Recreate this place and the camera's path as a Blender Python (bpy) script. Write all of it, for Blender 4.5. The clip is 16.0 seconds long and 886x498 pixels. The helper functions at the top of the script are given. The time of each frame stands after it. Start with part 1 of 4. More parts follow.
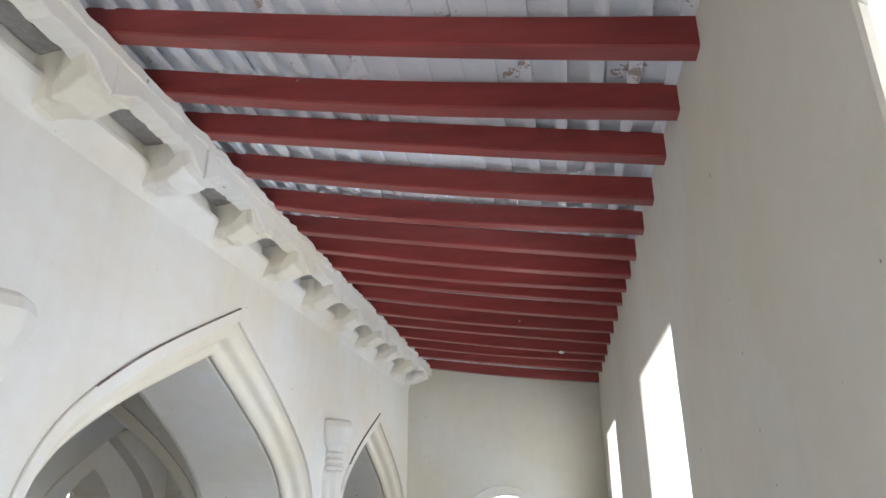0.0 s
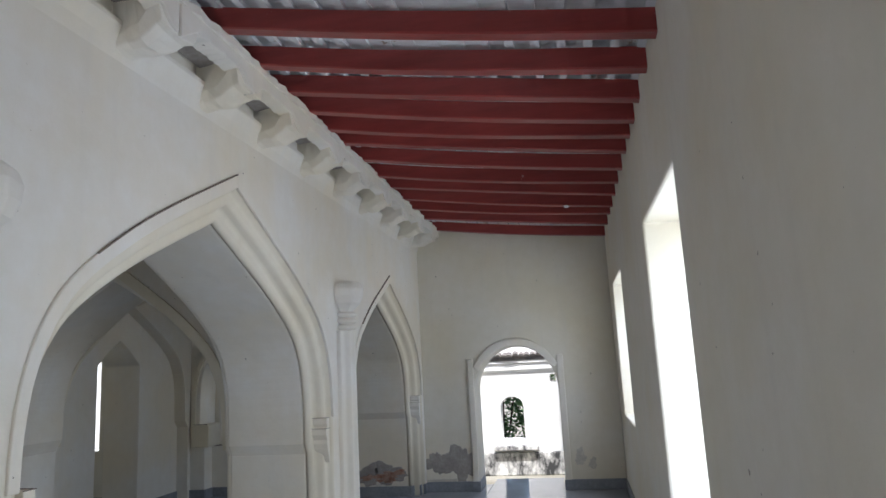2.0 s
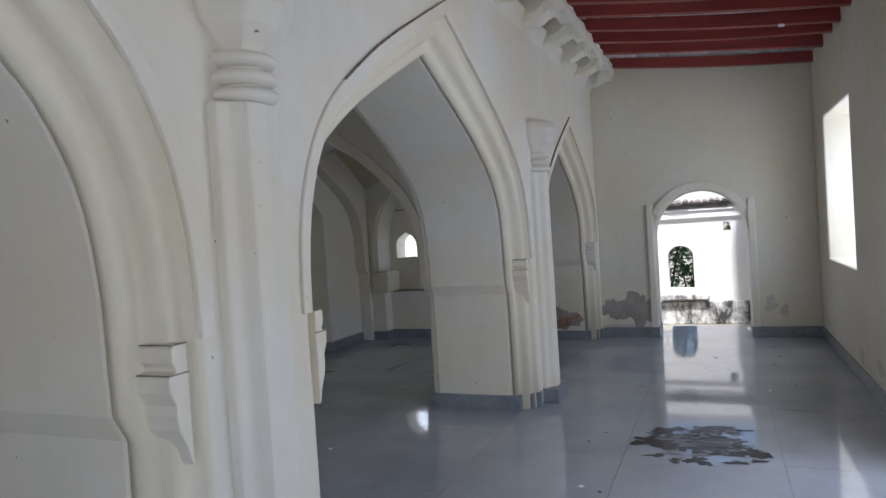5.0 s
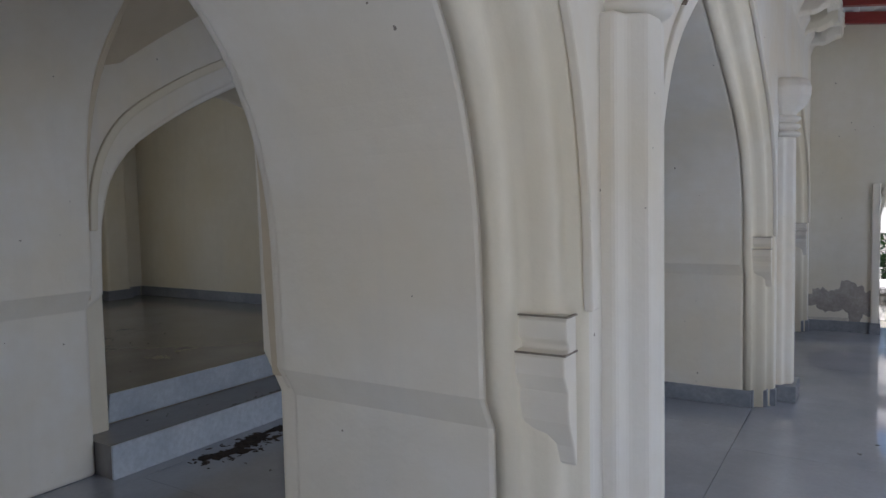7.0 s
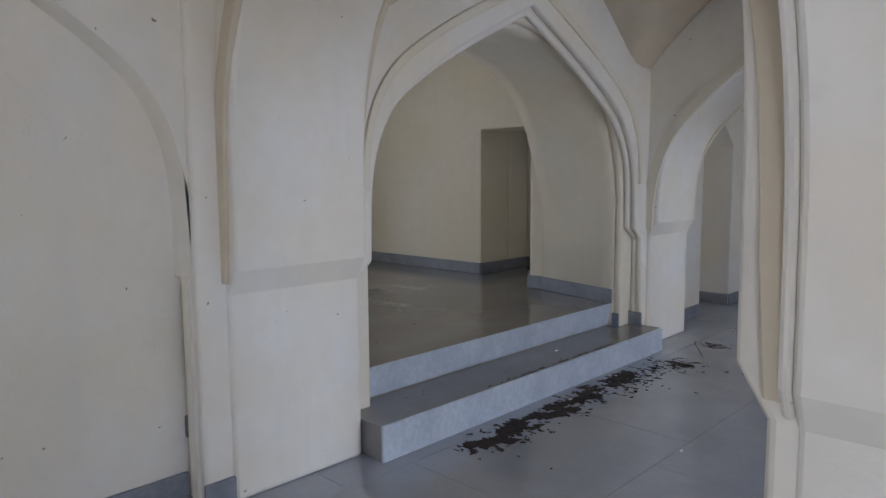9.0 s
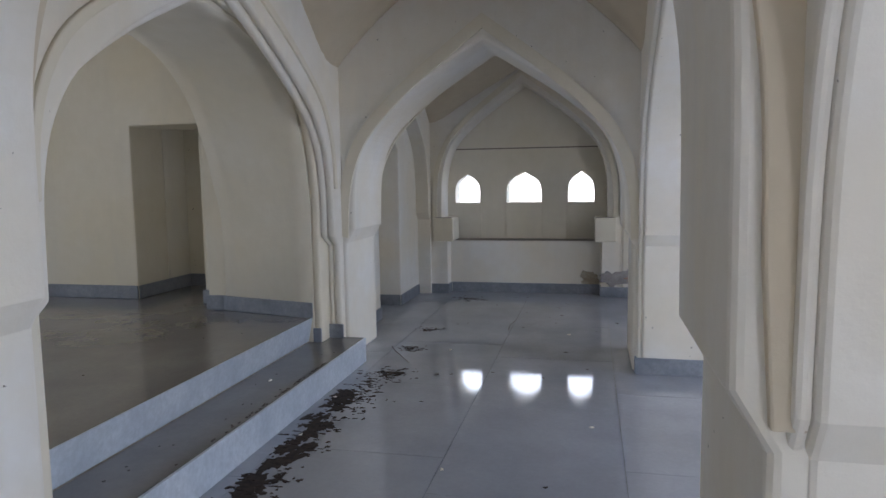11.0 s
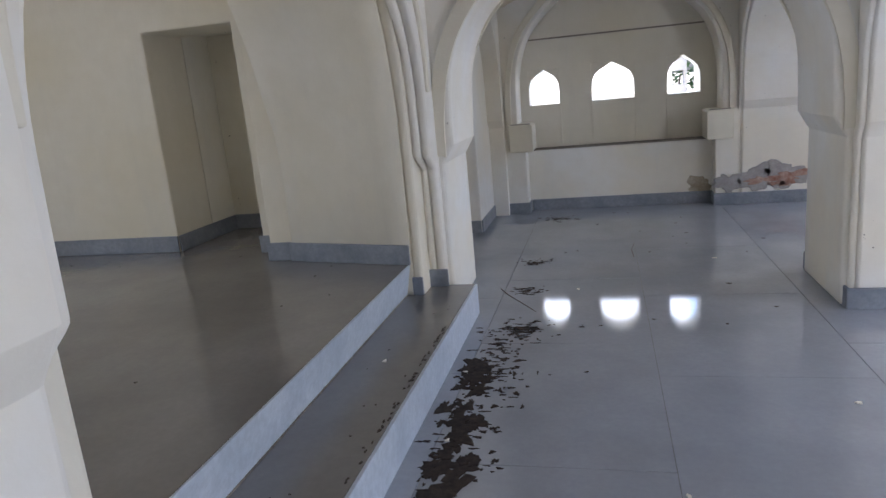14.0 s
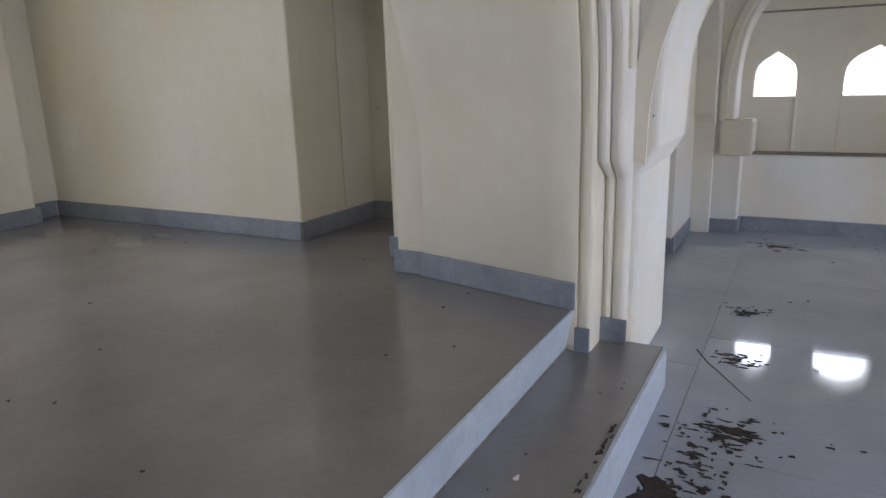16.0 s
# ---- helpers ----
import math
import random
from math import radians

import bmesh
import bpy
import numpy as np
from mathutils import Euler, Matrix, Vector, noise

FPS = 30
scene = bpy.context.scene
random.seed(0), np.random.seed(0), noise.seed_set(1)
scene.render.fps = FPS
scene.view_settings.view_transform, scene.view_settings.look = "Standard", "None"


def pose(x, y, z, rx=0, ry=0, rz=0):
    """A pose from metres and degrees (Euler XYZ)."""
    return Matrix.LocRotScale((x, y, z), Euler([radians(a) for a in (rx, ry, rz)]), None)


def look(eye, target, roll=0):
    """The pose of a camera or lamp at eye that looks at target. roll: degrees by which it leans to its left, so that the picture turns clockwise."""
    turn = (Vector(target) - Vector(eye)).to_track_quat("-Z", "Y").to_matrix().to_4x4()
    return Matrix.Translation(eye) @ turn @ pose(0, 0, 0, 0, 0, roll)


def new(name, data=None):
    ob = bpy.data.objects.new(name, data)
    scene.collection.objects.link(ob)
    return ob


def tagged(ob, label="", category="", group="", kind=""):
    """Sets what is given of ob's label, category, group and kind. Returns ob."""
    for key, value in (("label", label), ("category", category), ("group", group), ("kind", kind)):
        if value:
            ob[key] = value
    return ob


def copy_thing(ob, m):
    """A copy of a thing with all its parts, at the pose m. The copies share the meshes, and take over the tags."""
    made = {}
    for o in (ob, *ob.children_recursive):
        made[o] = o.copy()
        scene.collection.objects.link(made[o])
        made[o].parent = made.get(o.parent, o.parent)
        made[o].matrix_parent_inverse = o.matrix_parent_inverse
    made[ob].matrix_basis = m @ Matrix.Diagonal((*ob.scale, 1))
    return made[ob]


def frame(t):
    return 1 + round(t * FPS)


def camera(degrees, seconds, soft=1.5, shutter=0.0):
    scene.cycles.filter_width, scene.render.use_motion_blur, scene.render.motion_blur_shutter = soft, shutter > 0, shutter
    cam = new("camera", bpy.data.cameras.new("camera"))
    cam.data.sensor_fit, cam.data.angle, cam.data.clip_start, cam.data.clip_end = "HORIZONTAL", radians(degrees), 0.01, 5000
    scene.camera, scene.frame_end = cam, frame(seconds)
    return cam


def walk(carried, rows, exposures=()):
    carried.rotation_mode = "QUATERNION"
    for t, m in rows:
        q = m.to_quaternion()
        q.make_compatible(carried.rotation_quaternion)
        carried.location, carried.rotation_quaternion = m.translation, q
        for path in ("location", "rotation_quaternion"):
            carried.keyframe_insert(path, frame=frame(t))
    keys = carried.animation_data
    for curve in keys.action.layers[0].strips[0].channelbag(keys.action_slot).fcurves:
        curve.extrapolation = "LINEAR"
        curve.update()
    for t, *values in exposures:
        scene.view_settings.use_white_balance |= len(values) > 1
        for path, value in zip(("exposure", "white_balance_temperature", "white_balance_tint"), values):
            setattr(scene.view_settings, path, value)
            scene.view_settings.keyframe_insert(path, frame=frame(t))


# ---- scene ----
cam = camera(66.6, 16.0)
PATH = [
    (0, (2.216, 0.465, 1.631), (1.906, 2.309, 2.342), -0.3),
    (0.5, (2.214, 0.482, 1.608), (1.906, 2.354, 2.239), -1.4),
    (1, (2.227, 0.507, 1.59), (1.912, 2.406, 2.132), -1.6),
    (1.5, (2.232, 0.55, 1.601), (1.882, 2.472, 2.03), -2.4),
    (2, (2.25, 0.555, 1.572), (1.888, 2.493, 1.908), -3.0),
    (2.5, (2.237, 0.556, 1.532), (1.844, 2.506, 1.743), -3.1),
    (3, (2.217, 0.566, 1.514), (1.742, 2.505, 1.629), -2.2),
    (5.3, (1.562, 0.616, 1.466), (0.733, 2.435, 1.388), -3.5),
    (5.5, (1.494, 0.583, 1.472), (0.608, 2.374, 1.378), -3.1),
    (6, (1.306, 0.566, 1.46), (0.294, 2.29, 1.384), -2.4),
    (6.3, (1.138, 0.639, 1.464), (0.09, 2.342, 1.397), -3.4),
    (7, (0.819, 0.657, 1.444), (-0.243, 2.347, 1.324), -1.2),
    (7.5, (0.55, 0.57, 1.46), (-0.624, 2.178, 1.272), -3.5),
    (8, (0.293, 0.549, 1.444), (-1.118, 1.952, 1.238), -2.5),
    (8.5, (0.031, 0.664, 1.436), (-1.507, 1.925, 1.226), -3.7),
    (9, (-0.151, 0.611, 1.429), (-1.536, 2.039, 1.217), -0.4),
    (9.5, (-0.335, 0.552, 1.456), (-1.45, 2.197, 1.234), -3.7),
    (10, (-0.55, 0.601, 1.432), (-1.374, 2.414, 1.248), -1.8),
    (12.5, (-1.494, 1.191, 1.412), (-1.718, 3.164, 1.174), -3.1),
    (13, (-1.725, 1.348, 1.399), (-2.125, 3.29, 1.138), -6.2),
    (13.5, (-1.813, 1.537, 1.37), (-2.285, 3.439, 0.967), -6.3),
    (14, (-1.847, 1.836, 1.357), (-2.323, 3.725, 0.903), -5.3),
    (14.5, (-1.953, 2.084, 1.338), (-2.515, 3.942, 0.859), -3.9),
    (15, (-2.108, 2.348, 1.361), (-2.687, 4.198, 0.867), -5.2),
    (15.5, (-2.09, 2.61, 1.365), (-2.866, 4.378, 0.844), -4.2),
    (16, (-2.183, 2.902, 1.343), (-3.106, 4.607, 0.853), -1.7),
]
EXPOSURES = [(0, 1.3, 6120, 12), (1.5, 0.8, 6060, 12), (3, 0.12, 5970, 13), (5.3, 0.42, 5980, 14), (6.5, 0.2, 5970, 15), (7, 0.3, 5970, 16), (8, 1.08, 5930, 18), (9, 1.3, 5930, 18), (10, 1.4, 5930, 18), (12.5, 1.42, 5800, 16), (14.5, 1.88, 5910, 19), (16, 2.03, 5930, 19)]
walk(cam, [(t, look(eye, target, roll)) for t, eye, target, roll in PATH], EXPOSURES)

# ---- light ----
world = bpy.data.worlds.new("sky")
scene.world = world
world.use_nodes = True
sky = world.node_tree.nodes.new("ShaderNodeTexSky")
sky.sky_type, sky.sun_disc = "NISHITA", False
sky.sun_elevation, sky.sun_rotation = radians(62), radians(160)
sky.dust_density, sky.ozone_density = 3.0, 1.0
bg = world.node_tree.nodes["Background"]
bg.inputs[1].default_value = 0.15
world.node_tree.links.new(sky.outputs[0], bg.inputs[0])
sun = new("sun", bpy.data.lights.new("sun", "SUN"))
sun.data.energy, sun.data.angle, sun.data.color = 5.0, radians(3), (1, 0.97, 0.92)
sun.matrix_world = look((2, -6, 12), (0, 0, 0))
scene.view_settings.exposure = 0.0


def sky_lamp(name, m, w, h, power, color=(0.84, 0.92, 1.0)):
    lamp = new(name, bpy.data.lights.new(name, "AREA"))
    lamp.data.shape, lamp.data.size, lamp.data.size_y = "RECTANGLE", w, h
    lamp.data.energy, lamp.data.color = power, color
    lamp.matrix_world = m
    return lamp


LAMP = 0.4
SOUTHY = -0.72
for yc, z0, power in ((0.74, 0.0, 62), (4.17, 0.0, 74), (7.8, 0.92, 44)):
    zc = (z0 + 2.37) / 2
    sky_lamp("window_skylight", look((3.36, yc, zc), (0, yc, zc - 1.0)), 1.3, 2.3 - z0, power * LAMP)
# added fill lamps in assumed, unseen south door and niche openings
sky_lamp("south_door_fill", look((1.47, SOUTHY - 0.45, 0.9), (1.47, 9, 0.9)), 1.0, 1.6, 24 * LAMP)
sky_lamp("south_niche_fill", look((-1.7, SOUTHY - 0.45, 1.35), (-1.7, 9, 1.35)), 1.7, 0.5, 7 * LAMP)
sky_lamp("south_side_skylight", look((-4.55, SOUTHY - 0.45, 1.25), (-4.55, 9, 1.25)), 1.2, 1.4, 26 * LAMP)
sky_lamp("room_skylight", look((-7.75, 3.3, 1.5), (0, 3.3, 1.4)), 1.2, 1.8, 32 * LAMP)
sky_lamp("side_skylight", look((-4.72, 9.55, 1.24), (-4.72, 0, 1.24)), 0.5, 1.2, 16 * LAMP)
for xc, w in ((-2.46, 0.3), (-1.74, 0.42), (-1.03, 0.3)):
    sky_lamp("niche_skylight", look((xc, 9.72, 1.3), (xc, 0, 1.3)), w, 0.36, 1.0 * LAMP, (0.66, 0.82, 1.0))


# ---- materials ----
def node_mat(name, rough=0.8):
    m = bpy.data.materials.new(name)
    m.use_nodes = True
    n, l = m.node_tree.nodes, m.node_tree.links
    b = n["Principled BSDF"]
    b.inputs["Roughness"].default_value = rough
    return m, n, l, b


def noise_tex(n, l, scale, detail=6, rough=0.55, stretch=None):
    co = n.new("ShaderNodeNewGeometry").outputs["Position"]
    if stretch:
        mp = n.new("ShaderNodeMapping")
        mp.inputs["Scale"].default_value = stretch
        l.new(co, mp.inputs["Vector"])
        co = mp.outputs[0]
    t = n.new("ShaderNodeTexNoise")
    t.inputs["Scale"].default_value, t.inputs["Detail"].default_value = scale, detail
    t.inputs["Roughness"].default_value = rough
    l.new(co, t.inputs["Vector"])
    return t.outputs["Fac"]


def ramp(n, l, fac, stops):
    r = n.new("ShaderNodeValToRGB")
    el = r.color_ramp.elements
    while len(el) < len(stops):
        el.new(0.5)
    for e, (p, c) in zip(el, stops):
        e.position, e.color = p, (*c, 1) if len(c) == 3 else c
    l.new(fac, r.inputs[0])
    return r.outputs[0]


def mixc(n, l, fac, a, b, mode="MIX"):
    x = n.new("ShaderNodeMix")
    x.data_type, x.blend_type = "RGBA", mode
    for sock, v in ((x.inputs[0], fac), (x.inputs[6], a), (x.inputs[7], b)):
        if hasattr(v, "links"):
            l.new(v, sock)
        else:
            sock.default_value = v if isinstance(v, float) else (*v, 1)
    return x.outputs[2]


def bumped(n, l, b, height, strength, dist=0.01):
    k = n.new("ShaderNodeBump")
    k.inputs["Strength"].default_value, k.inputs["Distance"].default_value = strength, dist
    l.new(height, k.inputs["Height"])
    l.new(k.outputs[0], b.inputs["Normal"])


def plaster(name, light, warm, spots=True):
    m, n, l, b = node_mat(name, 0.75)
    big = noise_tex(n, l, 1.1, 4)
    c = ramp(n, l, big, ((0.38, light), (0.66, warm)))
    fine = noise_tex(n, l, 9, 8, 0.65)
    c = mixc(n, l, ramp(n, l, fine, ((0.35, (0.25,) * 3), (0.7, (0, 0, 0)))), c, tuple(v * 0.86 for v in warm))
    streak = noise_tex(n, l, 3.0, 5, 0.6, (2.2, 2.2, 0.25))
    c = mixc(n, l, ramp(n, l, streak, ((0.52, (0, 0, 0)), (0.78, (0.3,) * 3))), c, tuple(v * 0.8 for v in light))
    if spots:
        pock = noise_tex(n, l, 26, 2, 0.5)
        c = mixc(n, l, ramp(n, l, pock, ((0.765, (0, 0, 0)), (0.785, (0.85,) * 3))), c, (0.16, 0.13, 0.1))
    l.new(c, b.inputs["Base Color"])
    mx = n.new("ShaderNodeMath")
    mx.operation = "MULTIPLY_ADD"
    l.new(noise_tex(n, l, 3.2, 3, 0.5), mx.inputs[0])
    mx.inputs[1].default_value = 5.0
    l.new(noise_tex(n, l, 45, 6, 0.6), mx.inputs[2])
    bumped(n, l, b, mx.outputs[0], 0.13, 0.012)
    return m


PLASTER = plaster("lime_plaster", (0.80, 0.78, 0.735), (0.775, 0.705, 0.575))
WHITEWASH = plaster("sunlit_whitewash", (0.86, 0.85, 0.83), (0.83, 0.82, 0.78), False)
TRIM = plaster("moulding_plaster", (0.78, 0.735, 0.63), (0.745, 0.67, 0.52), False)
PLASTER_WALL = plaster("wall_plaster", (0.76, 0.73, 0.66), (0.72, 0.665, 0.535))
CREAM = plaster("cream_plaster", (0.76, 0.71, 0.60), (0.73, 0.66, 0.51), False)
OCHRE = plaster("aged_ochre_and_shaded_mould", (0.66, 0.58, 0.45), (0.60, 0.51, 0.37), False)


def stone(name, lo, hi, rough, bump=0.15, scale=2.0, slab=False):
    m, n, l, b = node_mat(name, rough)
    c = ramp(n, l, noise_tex(n, l, scale, 6, 0.6), ((0.3, lo), (0.7, hi)))
    c = mixc(n, l, ramp(n, l, noise_tex(n, l, 35, 5, 0.7), ((0.4, (0.14 if slab else 0.35,) * 3), (0.62, (0, 0, 0)))), c, tuple(v * 0.7 for v in lo))
    if slab:
        info = n.new("ShaderNodeObjectInfo").outputs["Random"]
        c = mixc(n, l, ramp(n, l, info, ((0, (0, 0, 0)), (1, (0.25,) * 3))), c, tuple(v * 0.75 for v in hi))
    l.new(c, b.inputs["Base Color"])
    if slab:
        dust = ramp(n, l, noise_tex(n, l, 0.7, 7, 0.62, (1.0, 0.45, 1.0)), ((0.45, (0, 0, 0)), (0.7, (0.45,) * 3)))
        c = mixc(n, l, dust, c, tuple(v * w for v, w in zip(lo, (0.86, 0.78, 0.70))))
        l.new(c, b.inputs["Base Color"])
        rr = ramp(n, l, noise_tex(n, l, 2.3, 8, 0.7), ((0.3, (rough * 0.75,) * 3), (0.7, (rough * 1.35,) * 3)))
        l.new(rr, b.inputs["Roughness"])
        b.inputs["Specular IOR Level"].default_value = 0.95
    bumped(n, l, b, noise_tex(n, l, 12, 6, 0.6), bump, 0.004)
    return m


FLOOR = stone("polished_grey_stone", (0.31, 0.33, 0.38), (0.45, 0.475, 0.54), 0.055, 0.012, 1.3, True)
PLATFORM = stone("dusty_brown_grey_stone", (0.17, 0.165, 0.165), (0.29, 0.275, 0.265), 0.16, 0.015, 0.9, True)
JOINT = stone("joint_mortar", (0.17, 0.17, 0.18), (0.25, 0.25, 0.26), 0.8)
SKIRT = stone("grey_skirting_stone", (0.18, 0.195, 0.225), (0.30, 0.32, 0.355), 0.45, 0.1, 5)
RISER = stone("pale_blue_grey_marble", (0.46, 0.52, 0.60), (0.64, 0.69, 0.76), 0.35, 0.08, 4)
CEMENT = stone("bare_grey_cement", (0.32, 0.29, 0.27), (0.45, 0.42, 0.39), 0.9, 0.5, 9)
BRICKY = stone("exposed_red_brick", (0.30, 0.13, 0.08), (0.55, 0.42, 0.34), 0.9, 0.9, 14)
DIRT = stone("dark_droppings", (0.016, 0.010, 0.008), (0.06, 0.038, 0.028), 0.85, 0.6, 30)
EARTH = stone("courtyard_earth", (0.22, 0.2, 0.15), (0.42, 0.4, 0.34), 0.95, 0.6, 1.5)
ROOFTILE = stone("weathered_roof_tile", (0.12, 0.11, 0.10), (0.3, 0.27, 0.25), 0.9, 0.6, 5)
DARK_LINE = stone("dirt_and_shadow_line", (0.17, 0.14, 0.115), (0.42, 0.37, 0.30), 0.95, 0.3, 20)


def red_paint():
    m, n, l, b = node_mat("red_oxide_paint", 0.38)
    c = ramp(n, l, noise_tex(n, l, 4, 6, 0.6, (0.5, 3, 3)), ((0.3, (0.2, 0.026, 0.022)), (0.7, (0.3, 0.043, 0.037))))
    c = mixc(n, l, ramp(n, l, noise_tex(n, l, 17, 4, 0.6), ((0.73, (0, 0, 0)), (0.76, (0.6,) * 3))), c, (0.5, 0.38, 0.36))
    l.new(c, b.inputs["Base Color"])
    bumped(n, l, b, noise_tex(n, l, 8, 5, 0.6, (0.3, 3, 3)), 0.3, 0.01)
    return m


def white_board():
    m, n, l, b = node_mat("whitewashed_boards", 0.8)
    c = ramp(n, l, noise_tex(n, l, 6, 7, 0.65), ((0.3, (0.8, 0.84, 0.88)), (0.7, (0.89, 0.905, 0.92))))
    c = mixc(n, l, ramp(n, l, noise_tex(n, l, 5.5, 6, 0.7), ((0.62, (0, 0, 0)), (0.64, (0.85,) * 3))), c, (0.36, 0.26, 0.2))
    l.new(c, b.inputs["Base Color"])
    bumped(n, l, b, noise_tex(n, l, 30, 6, 0.6), 0.5, 0.008)
    return m


def stained_white(name="mildewed_whitewash", clean=0.42, black=0.58, stretch=(1, 1, 0.5)):
    m, n, l, b = node_mat(name, 0.9)
    c = ramp(n, l, noise_tex(n, l, 3.2, 9, 0.7, stretch), ((clean, (0.8, 0.78, 0.74)), (black, (0.05, 0.05, 0.05))))
    l.new(c, b.inputs["Base Color"])
    return m


def leafy():
    m, n, l, b = node_mat("green_leaves", 0.6)
    info = n.new("ShaderNodeNewGeometry").outputs["Random Per Island"]
    l.new(ramp(n, l, info, ((0, (0.05, 0.12, 0.04)), (1, (0.15, 0.26, 0.09)))), b.inputs["Base Color"])
    return m


RED, BOARD, STAINED, LEAF = red_paint(), white_board(), stained_white(), leafy()
MILDEW = stained_white("black_streaked_whitewash", 0.36, 0.50, (2.0, 2.0, 0.4))
BARK = stone("twig_bark", (0.05, 0.035, 0.025), (0.1, 0.07, 0.05), 0.9)


# ---- mesh helpers ----
def link_mesh(name, bm, mat, parent=None, label="", bevel=0.0, smooth=False):
    bmesh.ops.recalc_face_normals(bm, faces=bm.faces)
    me = bpy.data.meshes.new(name)
    bm.to_mesh(me)
    bm.free()
    me.materials.append(mat)
    if smooth:
        for p in me.polygons:
            p.use_smooth = True
    ob = new(name, me)
    if parent:
        ob.parent = parent
    if label:
        ob["label"] = label
    if bevel:
        mod = ob.modifiers.new("worn_edges", "BEVEL")
        mod.width, mod.segments, mod.limit_method, mod.angle_limit = bevel, 3 if bevel > 0.019 else 2, "ANGLE", radians(35)
    return ob


def part(name, bm, mat, parent, label="", bevel=0.0, smooth=False):
    return link_mesh(name, bm, mat, parent, label, bevel, smooth)


def extr(bm, pts, lo, hi, axis):
    """A solid from an outline: axis x takes (y, z), y takes (x, z), z takes (x, y)."""
    def place(p, d):
        return {"x": (d, p[0], p[1]), "y": (p[0], d, p[1]), "z": (p[0], p[1], d)}[axis]
    a = [bm.verts.new(place(p, lo)) for p in pts]
    b = [bm.verts.new(place(p, hi)) for p in pts]
    bm.faces.new(a)
    bm.faces.new(b[::-1])
    for i in range(len(pts)):
        j = (i + 1) % len(pts)
        bm.faces.new((a[i], b[i], b[j], a[j]))


def box(bm, x0, x1, y0, y1, z0, z1):
    extr(bm, [(x0, y0), (x1, y0), (x1, y1), (x0, y1)], z0, z1, "z")


def boxes(name, mat, parent, items, label="", bevel=0.0):
    bm = bmesh.new()
    for it in items:
        box(bm, *it)
    return part(name, bm, mat, parent, label, bevel)


def smooth_line(pts, steps=5):
    """A smooth line through points (Catmull-Rom)."""
    out = []
    for i in range(len(pts) - 1):
        p0, p1, p2, p3 = (Vector(pts[max(0, min(len(pts) - 1, i + k))]) for k in (-1, 0, 1, 2))
        for s in range(steps):
            t = s / steps
            out.append(tuple(0.5 * (2 * p1 + (p2 - p0) * t + (2 * p0 - 5 * p1 + 4 * p2 - p3) * t * t + (3 * p1 - p0 - 3 * p2 + p3) * t ** 3)))
    return out + [tuple(pts[-1])]


def arch_half(hw, spring, apex, curve=None):
    """Half of a pointed four-centred arch, from its springing to the apex, as (half width, height)."""
    h = apex - spring
    shape = [(1.0, 0.0), (0.988, 0.18), (0.938, 0.35), (0.835, 0.50), (0.645, 0.645), (0.42, 0.78), (0.0, 1.0)]
    return smooth_line([(hw * a, spring + h * b) for a, b in curve or shape], 4)


def arch_line(c, hw, spring, apex, foot=None, z0=0.0, curve=None):
    """The whole outline of an opening, low end to low end; foot: (half width, height, rise) of the wider jamb below the impost."""
    half = arch_half(hw, spring, apex, curve)
    low = [(hw, z0)] if not foot else [(foot[0], z0), (foot[0], foot[1]), (hw + 0.004, foot[1] + foot[2])]
    half = low + half
    return [(c - a, z) for a, z in half] + [(c + a, z) for a, z in half[-2::-1]]


def arcade(bm, lo, hi, axis, a0, a1, top, arches, z0=0.0):
    """A wall from a0 to a1 pierced by arches, each a list of outline points."""
    pts = [(a0, z0)]
    for line in arches:
        pts += line
    pts += [(a1, z0), (a1, top), (a0, top)]
    extr(bm, pts, lo, hi, axis)


def band(bm, lo, hi, axis, outer, inner):
    """A raised strip between two open lines with as many points."""
    extr(bm, list(outer) + list(inner)[::-1], lo, hi, axis)


def wall_grid(bm, axis, lo, hi, a0, a1, z0, z1, holes):
    """A wall with square openings (a0, a1, z0, z1), closed all round."""
    cuts_a = sorted({a0, a1, *[v for h in holes for v in h[:2]]})
    cuts_z = sorted({z0, z1, *[v for h in holes for v in h[2:]]})
    solid = {}
    for i in range(len(cuts_a) - 1):
        for k in range(len(cuts_z) - 1):
            ca, cz = (cuts_a[i] + cuts_a[i + 1]) / 2, (cuts_z[k] + cuts_z[k + 1]) / 2
            solid[i, k] = not any(h[0] < ca < h[1] and h[2] < cz < h[3] for h in holes)
    cache = {}

    def vert(a, z, d):
        key = (round(a, 4), round(z, 4), d)
        if key not in cache:
            cache[key] = bm.verts.new((d, a, z) if axis == "x" else (a, d, z))
        return cache[key]
    for (i, k), s in solid.items():
        if not s:
            continue
        A, B, C, D = cuts_a[i], cuts_a[i + 1], cuts_z[k], cuts_z[k + 1]
        for d in (lo, hi):
            bm.faces.new([vert(A, C, d), vert(B, C, d), vert(B, D, d), vert(A, D, d)])
        for di, dk, p, q in ((-1, 0, (A, C), (A, D)), (1, 0, (B, C), (B, D)), (0, -1, (A, C), (B, C)), (0, 1, (A, D), (B, D))):
            if not solid.get((i + di, k + dk), False):
                bm.faces.new([vert(*p, lo), vert(*q, lo), vert(*q, hi), vert(*p, hi)])


def structure(ob, label, category):
    return tagged(ob, label, category, kind="structure")


def empty(name, label, category, group="", kind=""):
    return tagged(new(name), label, category, group, kind)


# ---- plan ----
MID, NORTH, SOUTH, EAST = 4.24, 9.2, -0.72, 2.72
P1Y, P2Y = (1.97, 2.78), (5.745, 6.56)
WX0, WX1 = -0.58, 0.13

